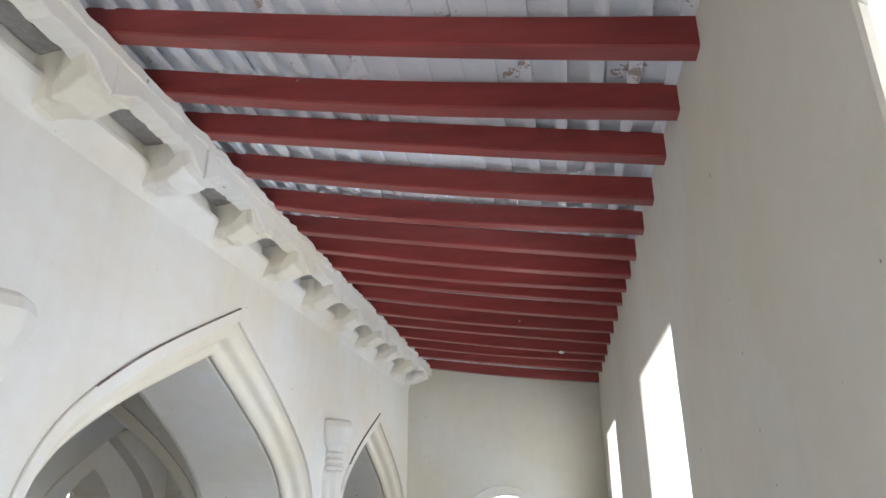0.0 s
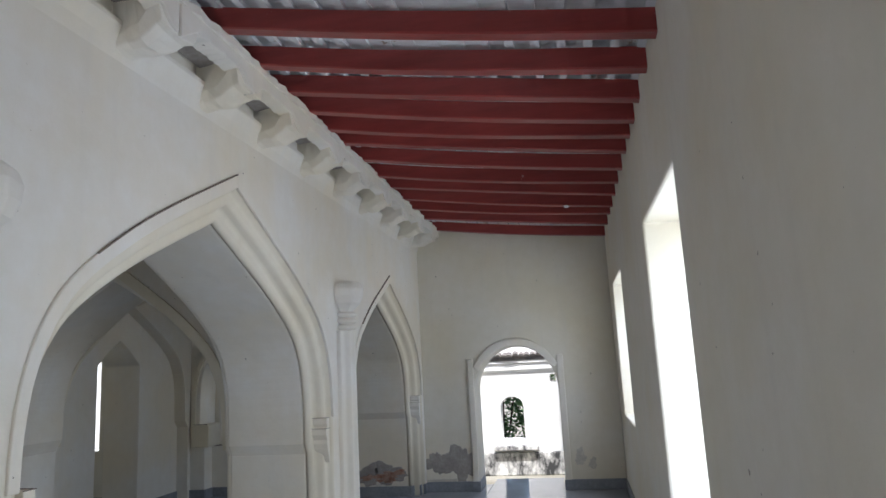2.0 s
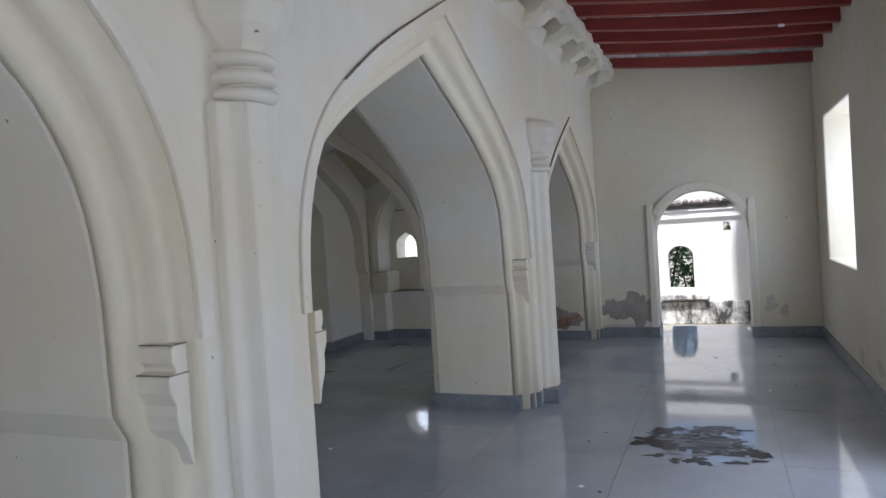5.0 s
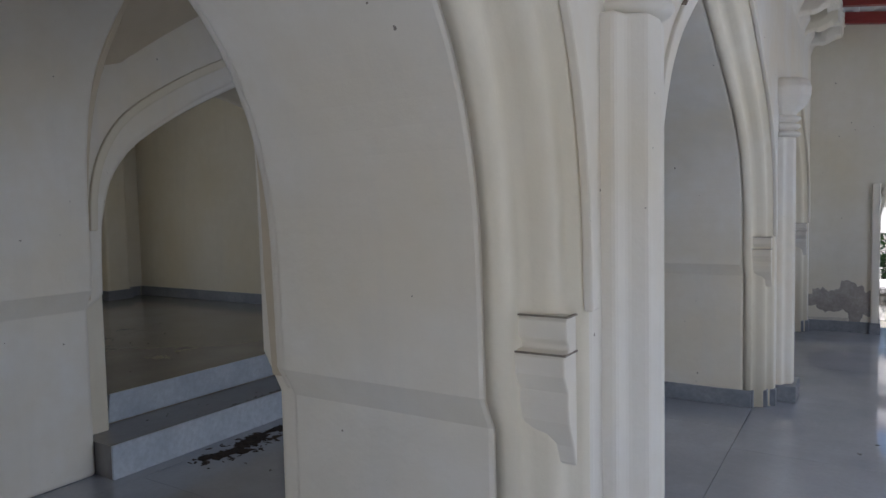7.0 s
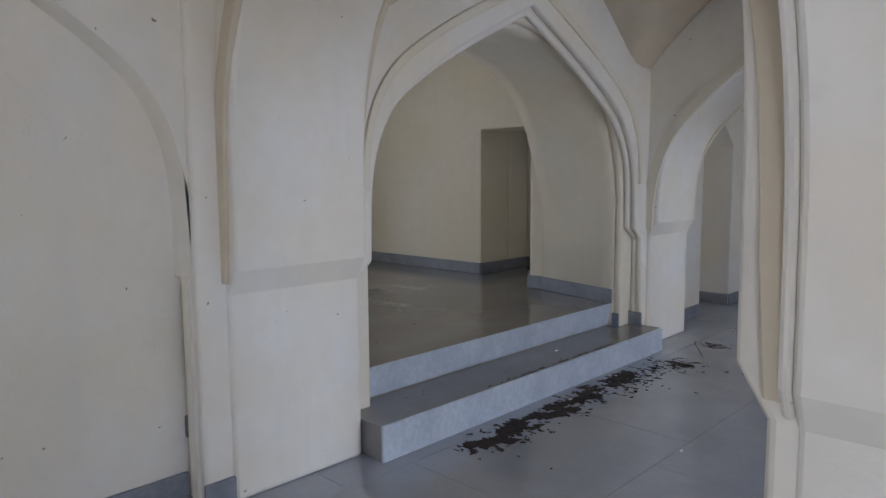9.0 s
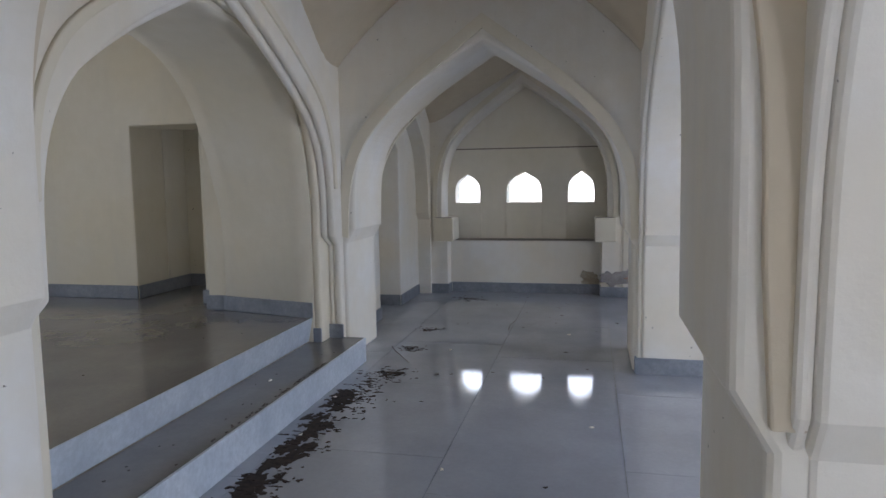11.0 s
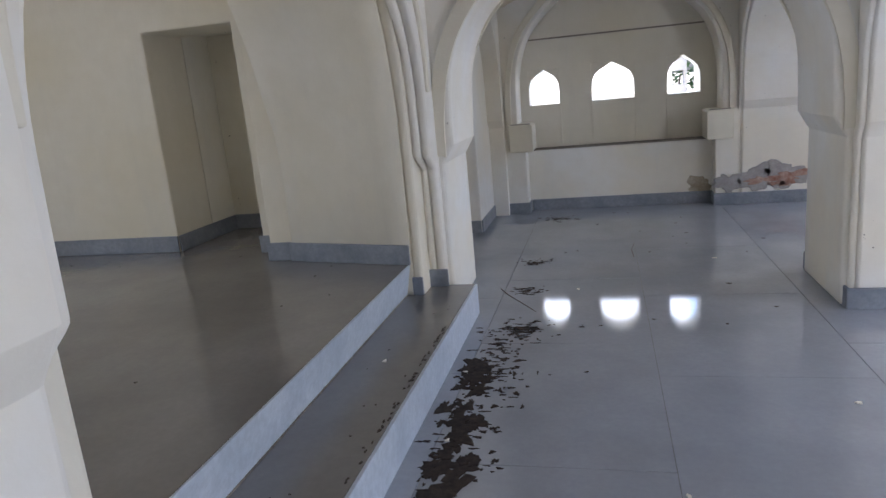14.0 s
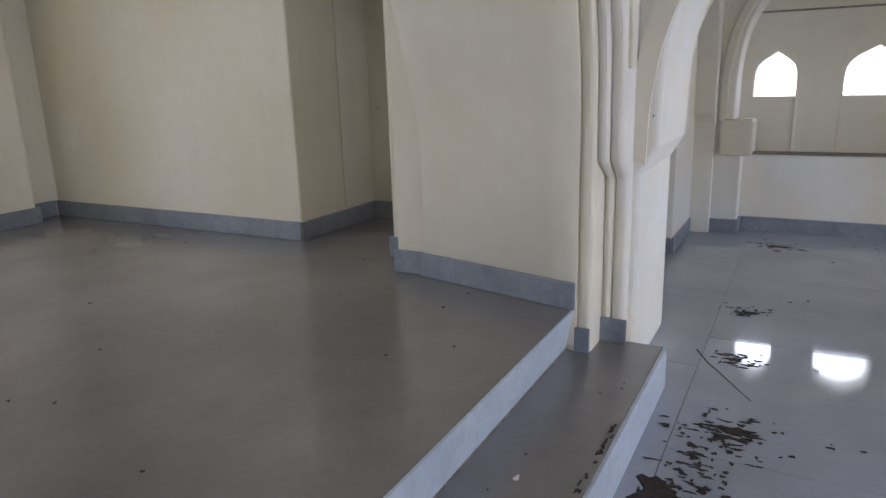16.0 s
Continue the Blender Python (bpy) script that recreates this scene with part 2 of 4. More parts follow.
# arcade between veranda and aisle: a deep core and two shallower orders on the veranda side
ARCHES = [(0.79, 1.18, 2.6), (4.28, 1.42, 2.5), (7.745, 1.165, 2.28)]


def arcade_lines(extra, rise, foot):
    return [arch_line(c, hw + extra, 1.2, ap + rise, (hw + extra + 0.045, 0.93, 0.08) if foot else None) for c, hw, ap in ARCHES]


bm = bmesh.new()
arcade(bm, WX0 + 0.03, WX1 - 0.03, "x", SOUTH, NORTH, 3.85, arcade_lines(0, 0, True))
arcade_wall = structure(link_mesh("wall_arcade", bm, PLASTER, bevel=0.02), "whitewashed arcade wall of pointed arches on square piers", "wall")
bm = bmesh.new()
arcade(bm, WX1 - 0.032, WX1 + 0.15, "x", SOUTH, NORTH, 3.84, arcade_lines(0.17, 0.22, False))
part("outer_order", bm, PLASTER, arcade_wall, bevel=0.02)

# hand-run plaster moulding round each arch: nose, cove, bead and cove, as (widening, rise, depth)
MOULD = [(0.0, 0.0, -0.032), (0.002, 0.002, -0.005), (0.014, 0.016, 0.014), (0.034, 0.038, 0.022), (0.058, 0.066, 0.020), (0.076, 0.088, 0.028), (0.084, 0.099, 0.050), (0.088, 0.104, 0.078),
         (0.098, 0.118, 0.096), (0.116, 0.142, 0.103), (0.138, 0.172, 0.104), (0.152, 0.192, 0.112), (0.160, 0.204, 0.132), (0.174, 0.224, 0.147), (0.186, 0.240, 0.147), (0.186, 0.240, -0.031)]
for c, hw, ap in ARCHES:
    bm = bmesh.new()
    rows = []
    for ex, ri, dx in MOULD:
        low = (hw + max(ex, 0.047 + ex * 0.35), 0.93, 0.08)
        rows.append([bm.verts.new((WX1 + dx, y, z)) for y, z in arch_line(c, hw + ex, 1.2, ap + ri, low)])
    for a, b in zip(rows, rows[1:] + rows[:1]):
        for k in range(len(a) - 1):
            bm.faces.new((a[k], a[k + 1], b[k + 1], b[k])).smooth = True
    bm.faces.new([r[0] for r in rows])
    bm.faces.new([r[-1] for r in rows][::-1])
    part("arch_moulding", bm, TRIM, arcade_wall, "soft hand-run plaster moulding of nose and coves")
FACE = WX1 + 0.15
# raised label moulding round each arch
for c, hw, ap in ARCHES:
    bm = bmesh.new()
    o, i = arch_half(hw + 0.215, 1.2, ap + 0.29), arch_half(hw + 0.16, 1.2, ap + 0.205)
    for s in (-1, 1):
        band(bm, FACE - 0.01, FACE + 0.014, "x", [(c + s * a, z) for a, z in o], [(c + s * a, z) for a, z in i])
    part("label_moulding", bm, PLASTER, arcade_wall, bevel=0.006)
    bm = bmesh.new()
    o, i = arch_half(hw + 0.2155, 1.2, ap + 0.2915), arch_half(hw + 0.212, 1.2, ap + 0.286)
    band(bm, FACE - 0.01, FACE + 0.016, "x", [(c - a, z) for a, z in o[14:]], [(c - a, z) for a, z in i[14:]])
    part("dirt_line", bm, DARK_LINE, arcade_wall, "dark dirt settled along the moulding")
# aisle side edge order
bm = bmesh.new()
arcade(bm, WX0, WX0 + 0.032, "x", SOUTH, NORTH, 3.3, arcade_lines(0.012, 0.02, 1))
part("aisle_order", bm, PLASTER, arcade_wall, bevel=0.012)


def console(c, side, x):
    """A small corbel that ends the inner moulding on a pier; side: +1 faces north."""
    bm = bmesh.new()
    prof = [(0.0, 1.2), (0.05, 1.2), (0.056, 1.19), (0.056, 1.15), (0.044, 1.135), (0.044, 1.125), (0.07, 1.118), (0.074, 1.11), (0.072, 1.07), (0.06, 1.05), (0.05, 1.03), (0.052, 1.0), (0.046, 0.96), (0.018, 0.9), (0.008, 0.86), (0.0, 0.85)]
    extr(bm, [(c + side * a, z) for a, z in prof], x - 0.06, x + 0.1, "x")
    part("console", bm, PLASTER, arcade_wall, "small moulded plaster console", bevel=0.014)
    bm = bmesh.new()
    for out, z in ((0.05, 1.2), (0.068, 1.118)):
        edge = c + side * out
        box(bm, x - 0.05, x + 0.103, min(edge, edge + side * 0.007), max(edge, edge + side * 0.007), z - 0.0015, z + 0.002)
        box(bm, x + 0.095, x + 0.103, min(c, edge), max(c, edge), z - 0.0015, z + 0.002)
    part("dirt_line", bm, DARK_LINE, arcade_wall, "dirt lying on the console")


for c, hw, ap in ARCHES:
    for s in (-1, 1):
        console(c + s * (hw + 0.118), -s, WX1 + 0.04)


def lathe_half(bm, prof, cx, cy, seg=14):
    """A moulding turned round an upright axis: prof of (radius, height)."""
    rings = []
    for r, z in prof:
        rings.append([bm.verts.new((cx + r * math.cos(a), cy + r * math.sin(a), z)) for a in [2 * math.pi * k / seg for k in range(seg)]])
    for a, b in zip(rings, rings[1:]):
        for k in range(seg):
            bm.faces.new((a[k], a[(k + 1) % seg], b[(k + 1) % seg], b[k]))
    bm.faces.new(rings[0])
    bm.faces.new(rings[-1][::-1])


def pilaster(yc):
    top = empty("pilaster", "whitewashed plaster pilaster with ringed capital on pier", "pilaster", "pilasters on the arcade")
    bm = bmesh.new()
    extr(bm, [(FACE - 0.02, yc - 0.145), (FACE + 0.035, yc - 0.145), (FACE + 0.05, yc - 0.1), (FACE + 0.095, yc - 0.075), (FACE + 0.105, yc + 0.0), (FACE + 0.095, yc + 0.075),
              (FACE + 0.05, yc + 0.1), (FACE + 0.035, yc + 0.145), (FACE - 0.02, yc + 0.145)], 0, 1.9, "z")
    part("shaft", bm, PLASTER, top, bevel=0.01)
    for z in (1.9, 1.955, 2.01):
        bm = bmesh.new()
        lathe_half(bm, [(0.085, z), (0.105, z + 0.008), (0.118, z + 0.022), (0.108, z + 0.038), (0.085, z + 0.046)], FACE + 0.02, yc)
        part("ring", bm, PLASTER, top, smooth=True)
    bm = bmesh.new()
    lathe_half(bm, [(0.075, 1.89), (0.08, 2.06), (0.1, 2.08), (0.155, 2.13), (0.18, 2.19), (0.185, 2.25), (0.17, 2.29), (0.15, 2.315), (0.02, 2.32)], FACE + 0.02, yc, 8)
    part("capital", bm, PLASTER, top, bevel=0.02)
    bm = bmesh.new()
    box(bm, FACE - 0.02, FACE + 0.13, yc - 0.165, yc + 0.165, 0, 0.12)
    part("skirting", bm, SKIRT, top, "grey stone skirting", bevel=0.006)
    return top


for yc in ((P1Y[0] + P1Y[1]) / 2, (P2Y[0] + P2Y[1]) / 2):
    pilaster(yc)

# broken cornice over the arcade: band, corbels and a ragged lip
cornice = empty("cornice", "broken whitewashed plaster cornice on stepped corbels under the beams", "cornice", kind="structure")
bm = bmesh.new()
extr(bm, [(FACE - 0.01, 3.0), (FACE + 0.02, 3.1), (FACE + 0.06, 3.17), (FACE + 0.06, 3.2), (FACE - 0.01, 3.2)], SOUTH, NORTH, "y")
part("cornice_band", bm, PLASTER, cornice, bevel=0.01)
rng = random.Random(3)
PITCH = 0.715
for k in range(-5, 9):
    yc = 3.18 + PITCH * k + rng.uniform(-0.02, 0.02)
    if not SOUTH + 0.2 < yc < NORTH - 0.2:
        continue
    # corbel flaring from the wall to the lip
    bm = bmesh.new()
    rings = []
    for step_at in range(8):
        f = step_at / 7
        x, hw = FACE - 0.01 + 0.30 * f, 0.08 + 0.085 * f ** 1.4
        low = 3.05 + 0.075 * f + 0.014 * math.sin(f * 9)
        sec = [(-hw, 3.32), (-hw, low + 0.05 + 0.05 * f), (-hw * 0.8, low + 0.012), (-hw * 0.35, low), (hw * 0.35, low), (hw * 0.8, low + 0.012), (hw, low + 0.05 + 0.05 * f), (hw, 3.32)]
        rings.append([bm.verts.new((x + rng.uniform(-0.004, 0.004), yc + a + rng.uniform(-0.006, 0.006), z + rng.uniform(-0.006, 0.006))) for a, z in sec])
    for a, b in zip(rings, rings[1:]):
        for i in range(8):
            bm.faces.new((a[i], b[i], b[(i + 1) % 8], a[(i + 1) % 8]))
    bm.faces.new(rings[0])
    bm.faces.new(rings[-1][::-1])
    part("corbel", bm, TRIM if k % 2 else PLASTER, cornice, bevel=0.008)
    # scalloped, ragged lip spanning to the next corbel
    bm = bmesh.new()
    top_z, low_line = 3.325, []
    for i in range(25):
        f = i / 24
        d = min(f, 1 - f) * 2
        z = 3.13 + 0.03 * min(1, d * 4) + (0.055 if d > 0.36 else 0.055 * (d / 0.36) ** 3) + rng.uniform(-0.007, 0.007)
        low_line.append((yc + PITCH * f, z))
    extr(bm, low_line + [(yc + PITCH, top_z), (yc, top_z)], FACE + 0.2, FACE + 0.305, "x")
    part("broken_lip", bm, PLASTER, cornice, "ragged scalloped plaster lip", bevel=0.006)
    # broken ceiling of the niche
    bm = bmesh.new()
    y0, y1 = yc + 0.08, yc + PITCH - 0.08
    gap = rng.uniform(0.3, 0.75)
    cut = [(FACE + 0.21 - (0.12 * gap if 0.35 < i / 10 < 0.35 + gap * 0.6 else 0.0) - rng.uniform(0, 0.02), y0 + (y1 - y0) * i / 10) for i in range(11)]
    extr(bm, cut + [(FACE + 0.02, y1), (FACE + 0.02, y0)], 3.285, 3.31, "z")
    part("niche_ceiling", bm, CEMENT, cornice, "bare rubble soffit of a broken niche")
bm = bmesh.new()
line = [(FACE + 0.315 + rng.uniform(-0.012, 0.014), SOUTH + (NORTH - SOUTH) * i / 160) for i in range(161)]
extr(bm, line + [(FACE + 0.21, NORTH), (FACE + 0.21, SOUTH)], 3.29, 3.334, "z")
part("cornice_shelf", bm, PLASTER, cornice)

# veranda walls
bm = bmesh.new()
wall_grid(bm, "x", EAST, EAST + 0.55, SOUTH - 0.5, NORTH + 0.5, -0.4, 3.6, [(0.05, 1.42, 0.92, 2.375), (3.49, 4.855, -0.4, 2.375), (7.07, 8.54, 0.92, 2.375)])
east_wall = structure(link_mesh("wall_east", bm, PLASTER_WALL, bevel=0.015), "cream plastered outer veranda wall with tall square openings", "wall")
DX, DHW = 1.475, 0.525
bm = bmesh.new()
arcade(bm, NORTH, NORTH + 0.5, "y", 0.1, EAST, 3.6, [[(DX - a, z) for a, z in [(DHW, -0.02)] + [(DHW * math.cos(t * math.pi / 24), 1.2 + 0.55 * math.sin(t * math.pi / 24)) for t in range(12)]]
       + [(DX + a, z) for a, z in [(DHW * math.cos(t * math.pi / 24), 1.2 + 0.55 * math.sin(t * math.pi / 24)) for t in range(12, -1, -1)] + [(DHW, -0.02)]]], -0.02)
north_wall = structure(link_mesh("wall_north", bm, PLASTER_WALL, bevel=0.01), "cream plastered end wall with a round arched doorway", "wall")
# raised surround of the doorway
bm = bmesh.new()
for s in (-1, 1):
    a = DX + s * (DHW + 0.002)
    b = DX + s * (DHW + 0.08)
    box(bm, min(a, b), max(a, b), NORTH - 0.03, NORTH + 0.05, 0, 1.62)
arc = [(t * math.pi / 32) for t in range(5, 28)]
band(bm, NORTH - 0.035, NORTH + 0.05, "y", [(DX + 0.6 * math.cos(t), 1.2 + 0.655 * math.sin(t)) for t in arc], [(DX + 0.53 * math.cos(t), 1.2 + 0.553 * math.sin(t)) for t in arc])
part("door_surround", bm, PLASTER, north_wall, "raised plaster surround of the doorway", bevel=0.012)
# unseen south wall; its door and niche openings are assumed, for the fill lamps
bm = bmesh.new()
wall_grid(bm, "y", SOUTH - 0.5, SOUTH, -8, EAST, -0.4, 3.8, [(0.95, 2.0, -0.4, 1.75), (-2.6, -0.8, 1.1, 1.6), (-5.2, -3.9, 0.5, 2.0)])
structure(link_mesh("wall_south", bm, PLASTER_WALL), "plain plastered closing wall", "wall")

# sloping veranda ceiling: red beams, whitewashed battens and boards
rise = math.degrees(math.atan2(2.965 - 3.36, 2.22))


def under_boards(x, y):
    f = (x - 0.5) / (EAST - 0.5)
    return 3.36 + (2.965 - 3.36) * f + (-0.008 + 0.02 * f) * (y - 2.35) + 0.131


ceiling = bmesh.new()
corners = [(x, y) for x, y in ((FACE - 0.3, SOUTH), (EAST + 0.3, SOUTH), (EAST + 0.3, NORTH), (FACE - 0.3, NORTH))]
lows = [ceiling.verts.new((x, y, under_boards(x, y))) for x, y in corners]
tops = [ceiling.verts.new((x, y, under_boards(x, y) + 0.05)) for x, y in corners]
ceiling.faces.new(lows)
ceiling.faces.new(tops[::-1])
for k in range(4):
    ceiling.faces.new((lows[k], lows[(k + 1) % 4], tops[(k + 1) % 4], tops[k]))
structure(link_mesh("ceiling", ceiling, BOARD), "whitewashed peeling boards over red beams", "ceiling")
BW, BH = 0.085, 0.115
ENDS = [2.35, 2.74, 3.10, 3.52, 3.94, 4.36, 4.71, 5.05, 5.40, 5.85, 6.33, 6.78, 7.27, 7.70, 8.27, 9.02]
ENDS = [2.35 - 0.41 * k for k in range(7, 0, -1)] + ENDS
for i, y in enumerate(ENDS):
    bm = bmesh.new()
    z1, z0 = 2.965 + 0.012 * (y - 2.35), 3.36 - 0.008 * (y - 2.35)
    dy = 0.05
    n = 8
    rings = []
    for k in range(n + 1):
        f = -0.11 + 1.13 * k / n
        x, yy, z = 0.5 + (EAST - 0.5) * f, y + dy * (1 - f), z0 + (z1 - z0) * f + 0.006 * math.sin(3 * f + i * 2.1) - 0.018 * math.sin(math.pi * max(0, f)) * (0.7 + 0.3 * (i % 3))
        rings.append([bm.verts.new((x, yy + a, z + b)) for a, b in ((-BW / 2, 0.007), (-BW / 2 + 0.008, 0), (BW / 2 - 0.008, 0), (BW / 2, 0.007), (BW / 2, BH), (-BW / 2, BH))])
    for p, q in zip(rings, rings[1:]):
        for k in range(6):
            bm.faces.new((p[k], p[(k + 1) % 6], q[(k + 1) % 6], q[k]))
    bm.faces.new(rings[0])
    bm.faces.new(rings[-1][::-1])
    tagged(link_mesh("ceiling_beam", bm, RED), "glossy red-oxide painted timber ceiling beam", "beam", "ceiling beams")
bm = bmesh.new()
lathe_half(bm, [(0.012, -0.05), (0.026, -0.045), (0.03, -0.03), (0.018, -0.02), (0.026, -0.01), (0.02, 0.004)], 0, 0, 12)
knob = link_mesh("insulator_knob", bm, BOARD, smooth=True)
knob.location = (2.275, 7.27, 3.1)
tagged(knob, "small white porcelain wiring knob under a red beam", "knob")
bm = bmesh.new()
box(bm, -0.024, 0.024, SOUTH, NORTH, 0, 0.022)
batten = link_mesh("batten", bm, BOARD)
tagged(batten, "whitewashed wooden batten across the beams", "batten", "ceiling battens")


def batten_pose(x):
    f = (x - 0.5) / (EAST - 0.5)
    lift = -0.008 + 0.02 * f
    return pose(x, 0, 3.36 + (2.965 - 3.36) * f - lift * 2.35 + 0.111, math.degrees(lift), -rise, 0)


batten.matrix_world = batten_pose(0.45)
for i in range(1, 18):
    copy_thing(batten, batten_pose(0.45 + 0.132 * i))

# aisle: vaults, transverse arches and end walls
AX0, AX1 = -2.82, WX0
AC, AH = (AX0 + AX1) / 2, (AX1 - AX0) / 2


def vault(name, y0, y1, apex):
    """A groined lime-plaster vault over one bay."""
    n = 36
    yc, yh = (y0 + y1) / 2, (y1 - y0) / 2
    table = arch_half(1.0, 1.25, apex)

    def height(u):
        u = abs(u)
        for (a, za), (b, zb) in zip(table, table[1:]):
            if b <= u <= a:
                return za + (zb - za) * (a - u) / max(a - b, 1e-6)
        return table[0][1]
    bm = bmesh.new()
    g = []
    for i in range(n + 1):
        row = []
        for k in range(n + 1):
            u, v = 2 * i / n - 1, 2 * k / n - 1
            a, b = height(u), height(v)
            s = 0.06
            z = max(a, b) + 0.5 * s * math.exp(-abs(a - b) / s)
            z = min(z, apex - 0.02)
            row.append(bm.verts.new((AC + (AH + 0.27) * u, yc + (yh + 0.02) * v, z)))
        g.append(row)
    for i in range(n):
        for k in range(n):
            bm.faces.new((g[i][k], g[i + 1][k], g[i + 1][k + 1], g[i][k + 1]))
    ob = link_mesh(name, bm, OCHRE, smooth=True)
    mod = ob.modifiers.new("thickness", "SOLIDIFY")
    mod.thickness, mod.offset = 0.12, 1
    return structure(ob, "aged ochre plastered groined vault of the aisle", "ceiling")


TY = ((P1Y[0] + 0.05, P1Y[1] - 0.05), (P2Y[0] + 0.05, P2Y[1] - 0.05))
vault("ceiling_vault_south", SOUTH, TY[0][0], 3.22)
vault("ceiling_vault_middle", TY[0][1], TY[1][0], 3.22)
vault("ceiling_vault_north", TY[1][1], NORTH + 0.1, 2.75)
bm = bmesh.new()
box(bm, -3.8, FACE, SOUTH, NORTH + 0.4, 3.3, 3.42)
structure(link_mesh("ceiling_slab", bm, PLASTER), "plain roof slab over the vaults", "ceiling")

for (y0, y1), spring, apex in zip(TY, (1.5, 1.2), (2.98, 2.44)):
    bm = bmesh.new()
    arcade(bm, y0, y1, "y", AX0 - 0.25, AX1 + 0.1, 3.3, [arch_line(AC, AH - 0.1, spring, apex, (AH - 0.03, 0.93, 0.11))])
    ob = structure(link_mesh("wall_transverse", bm, PLASTER, bevel=0.025), "whitewashed pointed transverse arch spanning the aisle", "wall")
    for yy in (y0 - 0.02, y1 - 0.015):
        bm = bmesh.new()
        o, i = arch_half(AH + 0.03, spring - 0.23, apex + 0.18), arch_half(AH - 0.05, spring - 0.23, apex + 0.07)
        o, i = [(AH + 0.03, 0.98)] + o, [(AH - 0.03, 0.98)] + i
        for s in (-1, 1):
            band(bm, yy, yy + 0.035, "y", [(AC + s * a, z) for a, z in o], [(AC + s * a, z) for a, z in i])
        # south arch mouldings take the darker ochre: their shade is put into the colour
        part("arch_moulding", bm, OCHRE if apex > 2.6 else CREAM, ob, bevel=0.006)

# west side of the aisle: deep platform arch with stepped orders, side bays with pointed doorways
PC = 4.225
FRONT = [(1, 0), (0.985, 0.15), (0.93, 0.39), (0.815, 0.64), (0.60, 0.81), (0.33, 0.94), (0, 1)]
BACK = [(1, 0), (0.985, 0.16), (0.93, 0.31), (0.86, 0.5), (0.72, 0.73), (0.46, 0.91), (0, 1)]


def splayed(bm, x0, x1, a0, a1, top, back, front):
    """A wall pierced by an arch that widens from x1 to x0."""
    rows = []
    for k in range(7):
        f = k / 6
        line = [(p[0] + (q[0] - p[0]) * f, p[1] + (q[1] - p[1]) * f) for p, q in zip(back, front)]
        rows.append([bm.verts.new((x0 + (x1 - x0) * f, y, z)) for y, z in [(a0, 0.0)] + line + [(a1, 0.0), (a1, top), (a0, top)]])
    bm.faces.new(rows[0])
    bm.faces.new(rows[-1][::-1])
    for a, b in zip(rows, rows[1:]):
        for i in range(len(a)):
            j = (i + 1) % len(a)
            bm.faces.new((a[i], b[i], b[j], a[j])).smooth = 0 < i < len(back)


bm = bmesh.new()
splayed(bm, -3.83, -2.98, 1.95, 6.5, 3.3, arch_line(PC, 1.52, 0.9, 2.46, curve=BACK), arch_line(PC, 1.315, 1.15, 2.40, curve=FRONT))
west_wall = structure(link_mesh("wall_west_arch", bm, CREAM), "whitewashed deep splayed arch opening onto the platform", "wall")
for name, x0, x1, hw, ap, foot, mat in (("inner_order", -2.982, -2.92, 1.325, 2.425, 0.915, TRIM), ("middle_order", -2.922, -2.875, 1.35, 2.465, 0.915, PLASTER), ("outer_order", -2.877, -2.82, 1.375, 2.52, 0.915, PLASTER)):
    bm = bmesh.new()
    arcade(bm, x0, x1, "x", 1.89, 6.52, 3.3, [arch_line(PC, hw, 1.2, ap, (1.49, foot, 0.08) if hw > 1.33 else None, curve=FRONT if hw < 1.33 else None)])
    part(name, bm, mat, west_wall, bevel=0.022)
bm = bmesh.new()
o, i = arch_half(1.45, 1.36, 2.70), arch_half(1.405, 1.36, 2.635)
for s in (-1, 1):
    band(bm, -2.83, -2.802, "x", [(PC + s * a, z) for a, z in o], [(PC + s * a, z) for a, z in i])
part("label_moulding", bm, CREAM, west_wall, bevel=0.008)

for name, y0, y1, d0, d1 in (("wall_west_north", 6.5, NORTH + 0.4, 7.35, 8.1), ("wall_west_south", SOUTH, 1.95, 0.38, 1.13)):
    bm = bmesh.new()
    c, hw = (d0 + d1) / 2, (d1 - d0) / 2
    line = [(c - hw, 0), (c - hw, 1.75), (c - hw * 0.45, 1.93), (c, 2.04), (c + hw * 0.45, 1.93), (c + hw, 1.75), (c + hw, 0)]
    arcade(bm, -3.5, -3.02, "x", y0, y1, 3.3, [line])
    ob = structure(link_mesh(name, bm, PLASTER, bevel=0.012), "whitewashed bay wall with a pointed doorway", "wall")
    # blind arch round the bay
    bm = bmesh.new()
    cb = (6.55 + 8.87) / 2 if y0 > 4 else (-0.39 + 1.9) / 2
    arcade(bm, -3.022, -2.86, "x", y0 + 0.02, min(y1, NORTH), 3.3, [arch_line(cb, 1.13, 1.25, 2.45, (1.2, 0.93, 0.08))])
    part("blind_arch", bm, PLASTER, ob, bevel=0.02)

# passages behind the doorways
for sgn, yn in ((1, NORTH), (-1, SOUTH)):
    bm = bmesh.new()
    if sgn > 0:
        wall_grid(bm, "y", NORTH, NORTH + 0.4, -5.6, -3.0, -0.02, 3.3, [(-5.1, -4.4, 0.62, 1.85)])
        box(bm, -5.6, -4.35, 7.0, 7.1, 0, 3.3)
        box(bm, -5.7, -5.6, 7.0, NORTH + 0.4, 0, 3.3)
        nm = "wall_passage_north"
    else:
        box(bm, -5.6, -3.5, 1.4, 1.5, 0, 3.3)
        box(bm, -5.7, -5.6, SOUTH, 1.5, 0, 3.3)
        nm = "wall_passage_south"
    structure(link_mesh(nm, bm, PLASTER_WALL), "dim plastered walls of a side passage", "wall")
bm = bmesh.new()
